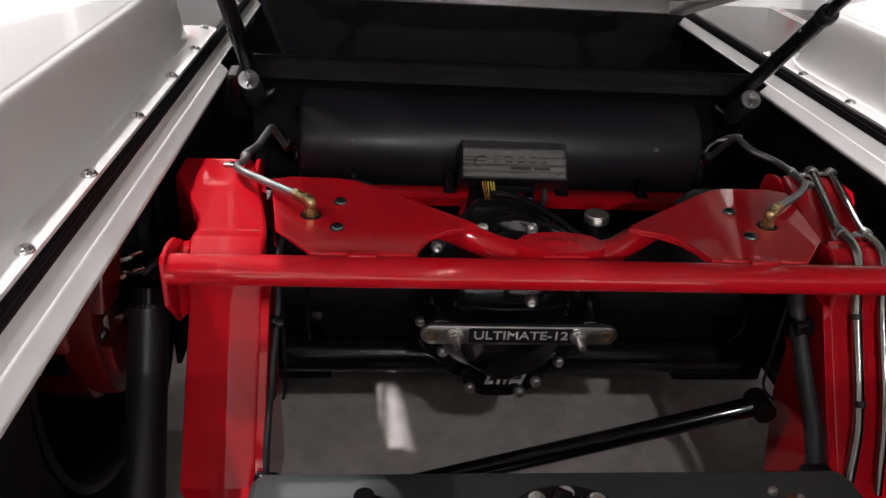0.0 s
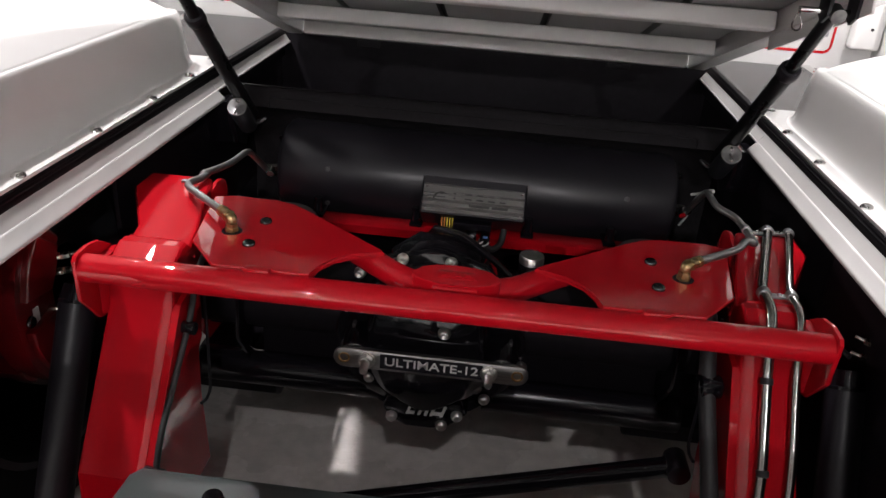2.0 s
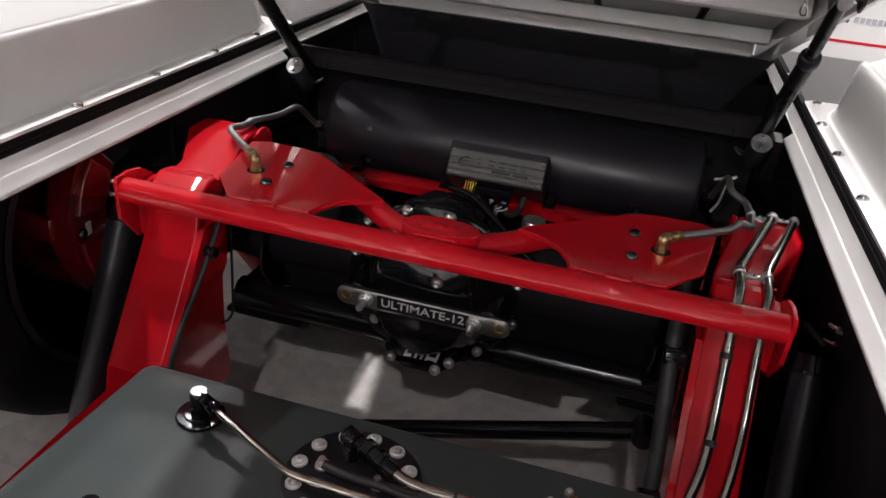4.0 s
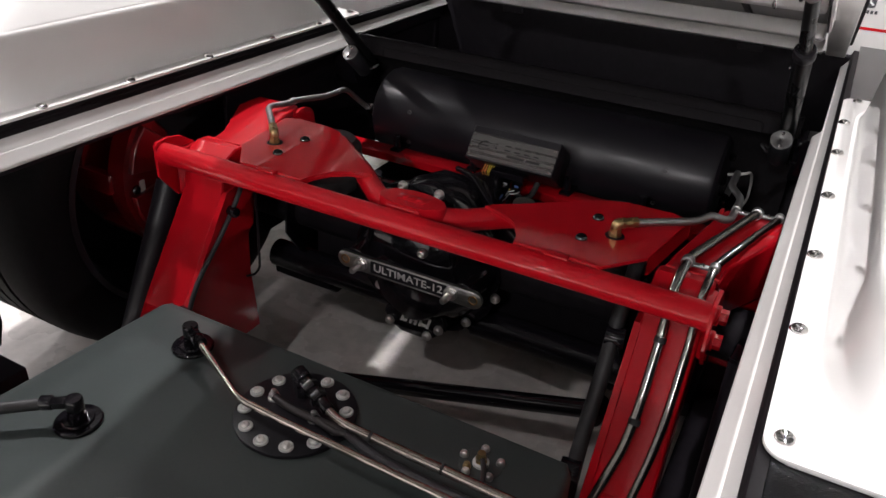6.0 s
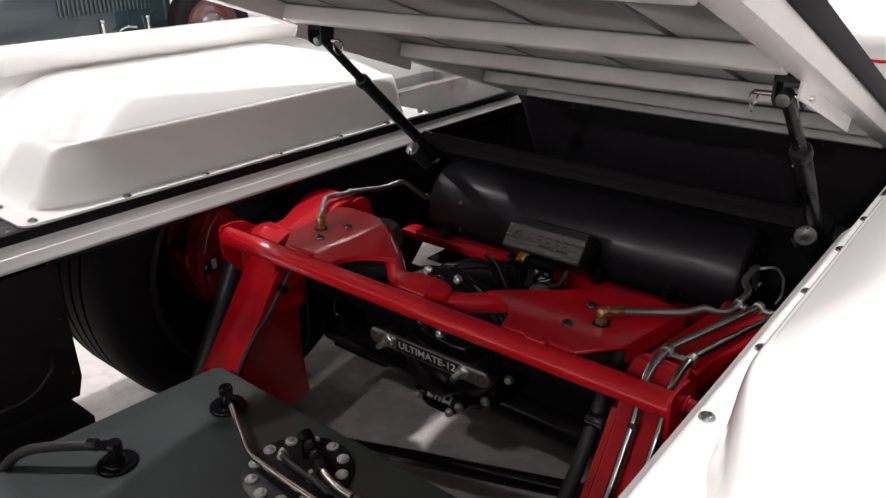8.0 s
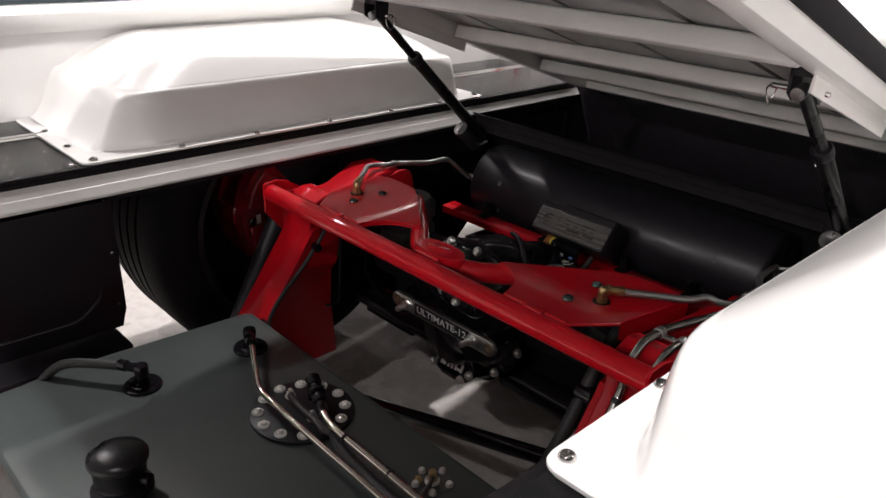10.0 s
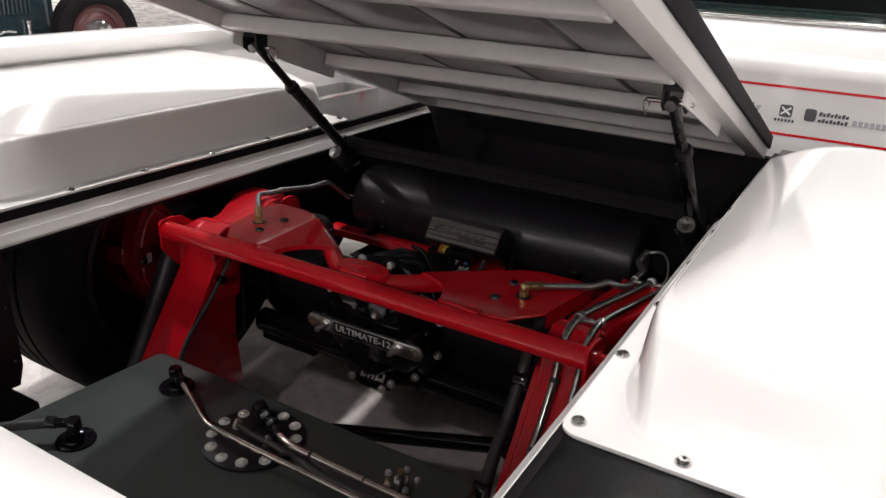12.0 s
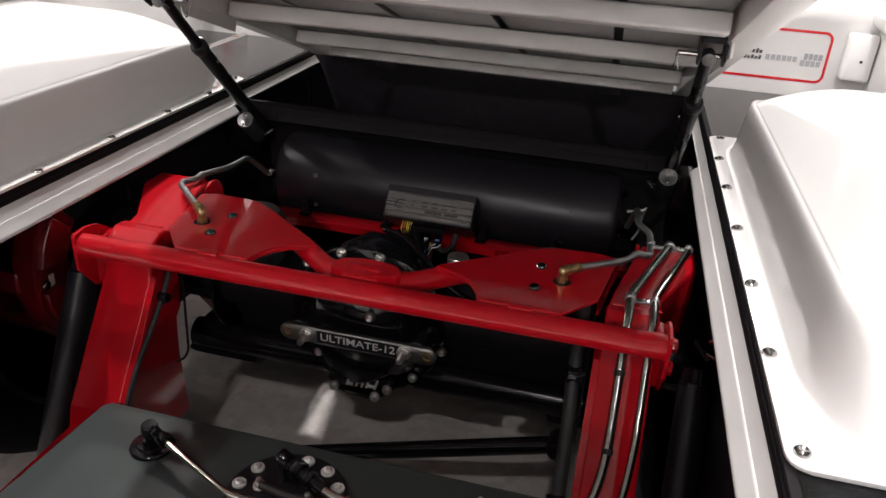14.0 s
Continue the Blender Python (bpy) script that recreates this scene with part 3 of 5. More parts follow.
def bed_lid():
    t = thing("bed_lid", (X0, LID_Y, LID_Z), "raised white steel-framed bed hatch with grey plank underside", "hatch")
    back = lid_y(0.09)
    for s in (-1, 1):
        bm = BM()
        box(bm, (s * 0.504, -0.03, 0.0), (s * 0.548, back, 0.062), 0.003, LID)
        rail = part("side_rail", bm, WHITE_SATIN, t, "white square-tube side rail")
        bm = BM()
        box(bm, (s * 0.5485, -0.03, 0.030), (s * 0.556, back, 0.066), 0.003, LID)
        part("edge_seal", bm, BLACK_DULL, rail, "black rubber seal strip")
        # angle bracket by the strut
        a, b = lid_y(1.02), lid_y(1.385)
        bm = BM()
        lo = [LID @ Vector((s * 0.512, b, -0.024)), LID @ Vector((s * 0.512, a, -0.024)), LID @ Vector((s * 0.512, a, 0.03)), LID @ Vector((s * 0.512, b, 0.03))]
        hi = [LID @ Vector((s * 0.508, p, q)) for p, q in ((b, -0.024), (a, -0.024), (a, 0.03), (b, 0.03))]
        loft(bm, [lo, hi])
        part("bracket", bm, WHITE_SATIN, t, "white angle bracket")
    for y in (0.28, 0.635, 0.985, 1.34, 1.69):
        bm = BM()
        c = lid_y(y)
        box(bm, (-0.4965, c - 0.016, 0.001), (0.4965, c + 0.018, 0.034), 0.005, LID, 3)
        part("cross_beam", bm, BEAM, t, "white square-tube cross beam")
    bm = BM()
    box(bm, (-0.4965, -0.03, 0.0), (0.4965, -0.002, 0.034), 0.003, LID)
    part("front_rail", bm, WHITE_SATIN, t, "white front rail at the hinge")
    bm = BM()
    box(bm, (-0.4965, back - 0.05, 0.001), (0.4965, back, 0.046), 0.004, LID)
    part("rear_rail", bm, BEAM, t)
    xs = [-0.503, -0.337, -0.112, 0.112, 0.337, 0.503]
    for a, b in zip(xs, xs[1:]):
        bm = BM()
        box(bm, (a + 0.0085, -0.03, 0.0345), (b - 0.0085, back, 0.050), 0.001, LID)
        part("plank", bm, LID_GREY, t, "smooth grey plank")
    bm = BM()
    box(bm, (-0.547, -0.03, 0.051), (0.547, back, 0.060), 0.0, LID)
    part("backing", bm, BLACK_DULL, t)
    for s in (-1, 1):
        bm = BM()
        box(bm, (X0 + s * 0.30, 1.945, 0.885), (X0 + s * 0.36, 1.956, 0.91), 0.002)
        cyl(bm, (X0 + s * 0.30, 1.94, 0.908), (X0 + s * 0.36, 1.94, 0.908), 0.006, seg=12)
        part("hinge", bm, BLACK_SATIN, t)


bed_lid()


def lift_strut(s):
    x = X0 + s * 0.487
    t = thing("lift_strut", (x, 1.43, 0.83), "black telescoping lift strut propping up the bed hatch", "strut", "lift struts")
    pin, collar, foot = Vector((x - s * 0.005, 1.064, 1.178)), Vector((x, 1.188, 1.065)), Vector((x, 1.445, 0.828))
    d = (foot - pin).normalized()
    bm = BM()
    tube(bm, [pin, collar + d * 0.03], 0.0105, 20)
    part("rod", bm, STRUT, t)
    bm = BM()
    cyl(bm, collar, foot, 0.0145, seg=28, bevel=0.001)
    part("sleeve", bm, STRUT, t, "black tube sleeve")
    bm = BM()
    lathe(bm, [(0.010, -0.013), (0.0155, -0.012), (0.0175, -0.008), (0.0175, 0.006), (0.0150, 0.011), (0.0140, 0.012)], collar, d, 28)
    part("collar", bm, BLACK_SATIN, t)
    bm = BM()
    cyl(bm, collar + d * 0.05 + Vector((-0.019 * s, 0, 0)), collar + d * 0.05 + Vector((-0.0165 * s, 0, 0)), 0.003, seg=12)
    part("set_screw", bm, CHROME, t)
    # upper clevis
    bm = BM()
    for k in (-1, 1):
        prism(bm, [(pin.y - 0.018, pin.z + 0.030), (pin.y + 0.020, pin.z + 0.022), (pin.y + 0.018, pin.z - 0.008), (pin.y, pin.z - 0.018), (pin.y - 0.018, pin.z - 0.006)],
              "x", x + k * 0.0165, x + k * 0.0215, bevel=0.001)
    box(bm, (x - 0.0215, pin.y - 0.018, pin.z + 0.020), (x + 0.0215, pin.y + 0.020, pin.z + 0.030), 0.001)
    part("clevis", bm, BLACK_SATIN, t)
    bm = BM()
    nose = Vector((0, -0.88, -0.30)).normalized()
    cyl(bm, pin + Vector((0, 0.005, 0)), pin + nose * 0.019, 0.0105, seg=28, bevel=0.001)
    part("knuckle_face", bm, CAP_METAL, t, "turned bare metal end face")
    bm = BM()
    cyl(bm, pin + Vector((-s * 0.048, 0.004, -0.002)), pin + Vector((s * 0.036, 0.004, -0.002)), 0.0042, seg=14, bevel=0.0008)
    part("pin", bm, CHROME, t, "bright quick-release pin")
    bm = BM()
    c = pin + Vector((-s * 0.046, 0.002, -0.016))
    ring = [c + Vector((0.003 * math.sin(a * 2), 0.013 * math.cos(a), 0.015 * math.sin(a))) for a in (2 * math.pi * k / 20 for k in range(21))]
    tube(bm, ring, 0.0012, 8, caps=False)
    part("pull_ring", bm, CHROME, t, "small split ring")
    # lower pivot cylinder
    f = Vector((X0 + s * 0.483, 1.350, 0.870))
    ax = Vector((0, 0.62, -0.55)).normalized()
    bm = BM()
    cyl(bm, f + ax * 0.004, f + ax * 0.085, 0.0192, seg=32, bevel=0.001)
    part("pivot_barrel", bm, GUNMETAL, t, "dark grey metal pivot barrel")
    bm = BM()
    lathe(bm, [(0.0, -0.0005), (0.003, -0.0005), (0.0035, 0.001), (0.005, 0.0), (0.0185, 0.0), (0.0197, 0.001), (0.0197, 0.004)], f, ax, 36)
    cap = part("pivot_cap", bm, CAP_METAL, t, "turned aluminium cap")
    up = (Vector((0, 0, 1)) - ax * ax.z).normalized()
    for k in (-1, 1):
        placed("cap_screw", SCREW_SMALL, Matrix.Translation(f + up * (0.0118 * k)) @ aim(-ax) @ Matrix.Diagonal((1.3, 1.3, 1.2, 1)), cap, "small bright cap screw")
    bm = BM()
    prism(bm, [(1.405, 0.86), (1.47, 0.86), (1.50, 0.80), (1.47, 0.75), (1.42, 0.77), (1.40, 0.82)], "x", X0 + s * 0.508, X0 + s * 0.571, bevel=0.003)
    part("wall_mount", bm, BLACK_GLOSS, t)
    bm = BM()
    pts = [f + Vector((0.0, 0.03, -0.030))] + [f + Vector((-s * 0.02 * k, 0.05 + 0.01 * k, -0.045 - 0.02 * k + 0.012 * k * k)) for k in range(1, 3)] + [f + Vector((s * 0.03, 0.09, -0.075))]
    tube(bm, pts, 0.003, 8, 0.02)
    part("cable", bm, RUBBER, t)


lift_strut(-1)
lift_strut(1)


# ---- red chassis frame ----
def bevel_long(bm, rings, offset, seg=3):
    es = []
    for a, b in zip(rings, rings[1:]):
        for u, v in zip(a, b):
            e = bm.edges.get((u, v))
            if e:
                es.append(e)
    bmesh.ops.bevel(bm, geom=es, offset=offset, segments=seg, affect="EDGES", profile=0.5)


RAIL = [  # top y, z, bottom y, z, outer and inner half widths
    (-0.10, 0.535, -0.10, 0.440, 0.460, 0.392), (0.632, 0.535, 0.665, 0.440, 0.462, 0.392), (0.668, 0.546, 0.720, 0.455, 0.486, 0.390),
    (0.800, 0.736, 0.866, 0.680, 0.484, 0.388), (0.807, 0.775, 0.872, 0.698, 0.484, 0.388), (0.820, 0.803, 0.876, 0.705, 0.484, 0.388),
    (0.846, 0.815, 0.880, 0.708, 0.484, 0.388), (0.864, 0.814, 0.886, 0.710, 0.484, 0.389), (0.880, 0.802, 0.900, 0.712, 0.486, 0.391),
    (0.920, 0.806, 0.930, 0.712, 0.490, 0.397), (1.032, 0.819, 1.030, 0.712, 0.546, 0.424), (1.095, 0.818, 1.070, 0.700, 0.548, 0.438),
    (1.135, 0.770, 1.088, 0.680, 0.552, 0.438), (1.200, 0.610, 1.120, 0.560, 0.552, 0.438), (1.300, 0.470, 1.250, 0.380, 0.540, 0.436), (1.950, 0.460, 1.950, 0.370, 0.500, 0.410)]


def chassis():
    t = thing("chassis_frame", (X0, 0.775, 0.80), "glossy red painted steel truck frame with bolted crossmember over the axle", "truck frame")
    for s in (-1, 1):
        bm = BM()
        rings = []
        for yt, zt, yb, zb, xo, xi in RAIL:
            xo -= 0.012 if s > 0 else 0.0
            rings.append([bm.verts.new((X0 + s * xo, yt, zt)), bm.verts.new((X0 + s * xi, yt, zt)), bm.verts.new((X0 + s * xi, yb, zb)), bm.verts.new((X0 + s * xo, yb, zb))])
        for a, b in zip(rings, rings[1:]):
            for k in range(4):
                bm.faces.new((a[k], a[(k + 1) % 4], b[(k + 1) % 4], b[k]))
        bm.faces.new(rings[0]), bm.faces.new(rings[-1])
        bevel_long(bm, rings, 0.007)
        rail = part("frame_rail", bm, RED, t, "red boxed frame rail that kicks up over the axle", sharp=25)
        # rib round the raised pad
        bm = BM()
        tube(bm, [(X0 + s * 0.474, 0.866, 0.8135), (X0 + s * 0.398, 0.866, 0.8140)], 0.0022, 8)
        part("weld_bead", bm, RED, rail)
        # inner gusset
        bm = BM()
        prism(bm, [(0.806, 0.745), (0.868, 0.755), (0.874, 0.70), (0.868, 0.655), (0.850, 0.64), (0.848, 0.56), (0.862 if s < 0 else 0.80, 0.42), (0.62, 0.42), (0.66, 0.535)], "x", X0 + s * 0.3920, X0 + s * 0.3805, bevel=0.001)
        part("gusset", bm, RED, t, "red side plate welded to the rail", sharp=20)
        # rounded ear at the top front end
        bm = BM()
        o = [(1.065, 0.70), (1.065, 0.806)] + [(1.10 + 0.036 * math.sin(a), 0.790 + 0.024 * math.cos(a)) for a in (radians(k * 15 - 40) for k in range(9))] + [(1.15, 0.72), (1.13, 0.68)]
        prism(bm, o, "x", X0 + s * 0.437, X0 + s * 0.430, bevel=0.0012)
        part("ear", bm, RED, t)
        # end plate of the tube
        bm = BM()
        pe = 0.4935 if s < 0 else 0.4795
        prism(bm, [(0.757, 0.764), (0.756, 0.824), (0.762, 0.831), (0.790, 0.833), (0.818, 0.827), (0.832, 0.816), (0.848, 0.808), (0.850, 0.742), (0.818, 0.708), (0.796, 0.716)], "x", X0 + s * pe, X0 + s * (pe + 0.0065), bevel=0.0015)
        plate = part("end_plate", bm, RED, t, "red end plate with bolt heads", sharp=20)
        bm = BM()
        prism(bm, [(X0 + s * (pe - 0.012), 0.812), (X0 + s * (pe + 0.001), 0.800), (X0 + s * (pe + 0.001), 0.846), (X0 + s * (pe - 0.012), 0.853)], "z", 0.718, 0.806, bevel=0.001)
        part("spacer", bm, RED, plate)
        for y, z in ((0.812, 0.790), (0.818, 0.745)):
            placed("bolt", HEX_RED, Matrix.Translation((X0 + s * (pe + 0.0065), y, z)) @ pose(0, 0, 0, ry=90 * s), plate)
        # top plate of the crossmember
        bm = BM()
        arc = [(0.192, 0.786), (0.186, 0.815), (0.172, 0.840), (0.150, 0.858), (0.124, 0.868), (0.106, 0.870)]
        o = arc + [(0.112, 0.880), (0.246, 0.985), (0.270, 1.004), (0.300, 1.014), (0.372, 1.016), (0.400, 1.004), (0.374, 0.848), (0.324, 0.786)]
        prism(bm, [(X0 + s * x, y) for x, y in o], "z", 0.8215, 0.8270, bevel=0.0015)
        top = part("mount_plate", bm, RED, t, "flat red mounting plate with a scalloped edge", sharp=20)
        # rim under the scallop and the outer edge
        for run, drop in ((arc, 0.8165), ([(0.398, 1.000), (0.374, 0.850)], 0.797)):
            bm = BM()
            a = [bm.verts.new((X0 + s * x, y + 0.0005, 0.8225)) for x, y in run]
            b = [bm.verts.new((X0 + s * x, y + 0.0005, drop)) for x, y in run]
            c = [bm.verts.new((X0 + s * (x + 0.004), y + 0.004, drop)) for x, y in run]
            d = [bm.verts.new((X0 + s * (x + 0.004), y + 0.004, 0.8225)) for x, y in run]
            for p, q in ((a, b), (b, c), (c, d)):
                for k in range(len(run) - 1):
                    bm.faces.new((p[k], p[k + 1], q[k + 1], q[k]))
            part("rim", bm, RED, top)
        # welds along the tube
        for x0, x1 in ((0.205, 0.235), (0.245, 0.275), (0.285, 0.318)):
            bm = BM()
            tube(bm, [(X0 + s * (x0 + (x1 - x0) * k / 10), 0.7865 + 0.0006 * (k % 2), 0.8252) for k in range(11)], [0.0026 + 0.0006 * (k % 2) for k in range(11)], 8)
            part("weld_bead", bm, RED, top)
        bm = BM()
        box(bm, (X0 + s * 0.243, 0.776, 0.8235), (X0 + s * 0.278, 0.790, 0.8300), 0.0015)
        part("tab", bm, RED, top)
        for x, y in ((-0.301, 0.929), (-0.302, 0.852)) if s < 0 else ((0.267, 0.928), (0.266, 0.851)):
            placed("bolt", SCREW_MID, Matrix.Translation((x, y, 0.8270)), top, "dark chrome button-head bolt")
        # diagonal tubes to the middle boss
        bm = BM()
        tube(bm, [(X0 + s * 0.035, 0.828, 0.8035), (X0 + s * 0.075, 0.842, 0.8035), (X0 + s * 0.155, 0.915, 0.8025), (X0 + s * 0.27, 1.01, 0.797)], 0.0185, 24, 0.03)
        part("brace_tube", bm, RED, t, "bent red brace tube")
    bm = BM()
    tube(bm, [(X0 - 0.4945, 0.7755, 0.8065), (X0 + 0.4805, 0.7755, 0.8065)], 0.0198, 40)
    part("cross_tube", bm, RED, t, "straight red cross tube")
    bm = BM()
    ov = [(X0 + 0.060 * math.cos(a), 0.8235 + 0.0285 * math.sin(a)) for a in (2 * math.pi * k / 40 for k in range(40))]
    prism(bm, ov, "z", 0.797, 0.8285, bevel=0.003)
    boss = part("centre_boss", bm, RED, t, "oval red boss with a raised emblem plate")
    bm = BM()
    prism(bm, round_rect(X0 - 0.026, 0.814, X0 + 0.026, 0.834, 0.003), "z", 0.828, 0.8297, bevel=0.0006)
    em = part("emblem", bm, RED, boss)
    for k in range(3):
        bm = BM()
        prism(bm, round_rect(X0 - 0.020 + 0.0145 * k, 0.818, X0 - 0.009 + 0.0145 * k, 0.830, 0.002), "z", 0.8292, 0.8306, bevel=0.0004)
        part("emblem_bar", bm, RED, em)
    bm = BM()
    tube(bm, [(X0 - 0.03 + 0.006 * k, 0.7935 + 0.0008 * (k % 2), 0.8235) for k in range(11)], [0.0028 + 0.0006 * (k % 2) for k in range(11)], 8)
    part("weld_bead", bm, RED, boss)
    # front crossmember under the air tank
    bm = BM()
    prism(bm, [(1.245, 0.672), (1.245, 0.689), (1.249, 0.692), (1.290, 0.692), (1.294, 0.689), (1.294, 0.672), (1.289, 0.672), (1.289, 0.687), (1.250, 0.687), (1.250, 0.672)], "x", X0 - 0.43, X0 + 0.43)
    part("tank_crossmember", bm, RED, t, "red channel crossmember below the air tank")
    return t


chassis()


# ---- air tank with its valve box ----
TY, TZ, TR = 1.399, 0.739, 0.100


def air_tank():
    t = thing("air_tank", (X0, TY, TZ - TR), "long satin black cylindrical air tank on bracket feet", "air tank")
    bm = BM()
    L = 0.398
    prof = [(0.0, -L), (0.06, -L), (0.088, -L + 0.004), (0.096, -L + 0.010), (TR, -L + 0.020), (TR, L - 0.020), (0.096, L - 0.010), (0.088, L - 0.004), (0.06, L), (0.0, L)]
    lathe(bm, prof, (X0, TY, TZ), (1, 0, 0), 72)
    shell = part("shell", bm, TANK_BLACK, t, sharp=25)
    for x, ang in ((-0.290, 159), (0.296, 159), (-0.290, 201), (0.283, 201)):
        a = radians(ang)
        n = Vector((0, math.cos(a), math.sin(a)))
        bm = BM()
        lathe(bm, [(0.0055, -0.001), (0.0055, 0.0015), (0.004, 0.002), (0.003, 0.0005), (0.0, 0.0005)], Vector((X0 + x, TY, TZ)) + n * TR, n, 16)
        part("plug", bm, ENGRAVED, shell)
    for x in (-0.105, 0.112, -0.30, 0.27):
        bm = BM()
        prism(bm, [(1.258, 0.692), (1.258, 0.697), (1.345, 0.697), (1.352, 0.690), (1.352, 0.660), (1.34, 0.692)], "x", X0 + x - 0.012, X0 + x + 0.012, bevel=0.001)
        cyl(bm, (X0 + x, 1.272, 0.690), (X0 + x, 1.272, 0.728), 0.0085, seg=16, bevel=0.001)
        part("foot", bm, BLACK_GLOSS, t, "black bolted bracket foot")
    for s in (-1, 1):
        for y, z in ((1.395, 0.80), (1.36, 0.735), (1.40, 0.70)):
            bm = BM()
            cyl(bm, (X0 + s * L, y, z), (X0 + s * (L + 0.012), y, z), 0.008, seg=6, bevel=0.001)
            part("port_plug", bm, BOLT_DARK, t)
    bm = BM()
    tube(bm, [(0.405, 1.300, 0.800), (0.436, 1.264, 0.822), (0.441, 1.300, 0.813), (0.442, 1.350, 0.790), (0.442, 1.408, 0.748), (0.441, 1.425, 0.705), (0.430, 1.430, 0.680)], 0.0026, 8, 0.02)
    part("sensor_wire", bm, NYLON, t, "pale grey sensor tube")


air_tank()


def valve_box():
    t = thing("valve_box", (X0, 1.24, 0.75), "black air valve unit with an engraved brushed metal face plate", "valve unit")
    m = Matrix.Translation((X0 + 0.004, 1.217, 0.7745)) @ pose(0, 0, 0, rx=90 - 37)
    # local x along the truck's width, local y up the face, local -z into the body
    bm = BM()
    hw, hh = 0.0975, 0.030
    loops = []
    for z, k in ((0.0, 0.97), (-0.004, 1.0), (-0.078, 1.0), (-0.084, 0.97)):
        loops.append([m @ Vector((x * k, y * k, z)) for x, y in round_rect(-hw, -hh, hw, hh + 0.012, 0.004)])
    loft(bm, loops)
    body = part("body", bm, BLACK_SATIN, t, "black machined valve body")
    bm = BM()
    loft(bm, [[m @ Vector((x, y, z)) for x, y in round_rect(-0.0935, -0.0265, 0.0935, 0.0265, 0.003)] for z in (0.0002, 0.0022)])
    face = part("face_plate", bm, FACE, t, "brushed metal plate with engraved marks")
    for sx in (-1, 1):
        for sy in (-1, 1):
            placed("screw", SCREW_SMALL, m @ Matrix.Translation((sx * 0.088, sy * 0.0215, 0.0022)), face)

    def mark(x0, y0, x1, y1, slant=0.0):
        bm = BM()
        loft(bm, [[m @ Vector((x + slant * (y - y0), y, z)) for x, y in round_rect(x0, y0, x1, y1, 0.001, 2)] for z in (0.0019, 0.0026)])
        part("engraved_mark", bm, ETCHED, face, smooth=False)
    # ring emblem and bars in place of the lettering
    bm = BM()
    c = [m @ Vector((-0.062 + 0.0115 * math.cos(a) + 0.003 * math.sin(a), 0.002 + 0.0095 * math.sin(a), 0.0024)) for a in (radians(-320 + k * 15) for k in range(20))]
    tube(bm, c, [0.0006 + 0.0013 * math.sin(math.pi * k / 19) for k in range(20)], 6)
    part("engraved_mark", bm, ETCHED, face)
    mark(-0.072, 0.0015, -0.053, 0.0035)
    for k, w in enumerate((0.005, 0.013, 0.013, 0.013, 0.011)):
        x = -0.038 + k * 0.0215
        mark(x, 0.0005, x + w, 0.0030)
        mark(x, 0.0092, x + w, 0.0118)
    mark(-0.008, -0.0125, 0.030, -0.0075, 0.15)
    mark(0.034, -0.0125, 0.064, -0.0075, 0.15)
    # connector blocks and wires
    bm = BM()
    box(bm, (X0 - 0.030, 1.196, 0.724), (X0 + 0.042, 1.235, 0.738), 0.002)
    conn = part("connector", bm, BLACK_GLOSS, t, "black wiring connector")
    for k in range(3):
        bm = BM()
        x = X0 - 0.026 + 0.025 * k
        box(bm, (x, 1.188, 0.704), (x + 0.017, 1.206, 0.722), 0.0018)
        plug = part("plug", bm, BLACK_GLOSS if k != 1 else BOLT_DARK, conn)
        bm = BM()
        box(bm, (x + 0.004, 1.1865, 0.716), (x + 0.013, 1.1882, 0.7205), 0.0005)
        part("latch", bm, WIRE_BLUE if k == 2 else DECAL_GREY, plug)
    bm = BM()
    tube(bm, [(X0 + 0.020, 1.200, 0.706), (X0 + 0.045, 1.192, 0.690), (X0 + 0.062, 1.198, 0.700), (X0 + 0.066, 1.22, 0.722)], 0.006, 10, 0.015)
    part("loom", bm, RUBBER, t, "black wrapped wiring loom")
    for k, mat in enumerate((WIRE_ORANGE, WIRE_ORANGE, WIRE_YELLOW, WIRE_YELLOW, WIRE_YELLOW, WIRE_WHITE, WIRE_WHITE)):
        a = X0 - 0.052 + 0.005 * k
        e = X0 - 0.030 + 0.011 * k
        low = 0.700 + 0.0028 * ((k * 3) % 4)
        pts = [(a, 1.220, 0.738), (a + 0.002, 1.192, 0.726 - 0.003 * (k % 3)), (a + 0.010, 1.178 - 0.002 * (k % 2), low + 0.004), ((a + e) / 2 + 0.012, 1.174, low - 0.002), (e, 1.178, low + 0.001), (e + 0.004, 1.190, 0.708)]
        bm = BM()
        tube(bm, pts, 0.0013, 6, 0.010)
        part("wire", bm, mat, t)
    bm = BM()
    prism(bm, [(X0 - 0.004, 0.706), (X0 + 0.022, 0.697), (X0 + 0.024, 0.703), (X0 - 0.002, 0.713)], "y", 1.1755, 1.1765)
    part("tag", bm, LABEL, t, "small white wire tag")


valve_box()


# ---- hard lines ----
def clip(parent, p, r, d):
    bm = BM()
    dv = Vector(d).normalized()
    cyl(bm, Vector(p) - dv * 0.006, Vector(p) + dv * 0.006, r + 0.0016, seg=20, bevel=0.0006)
    part("clamp", bm, STEEL_DULL, parent, "steel line clamp")


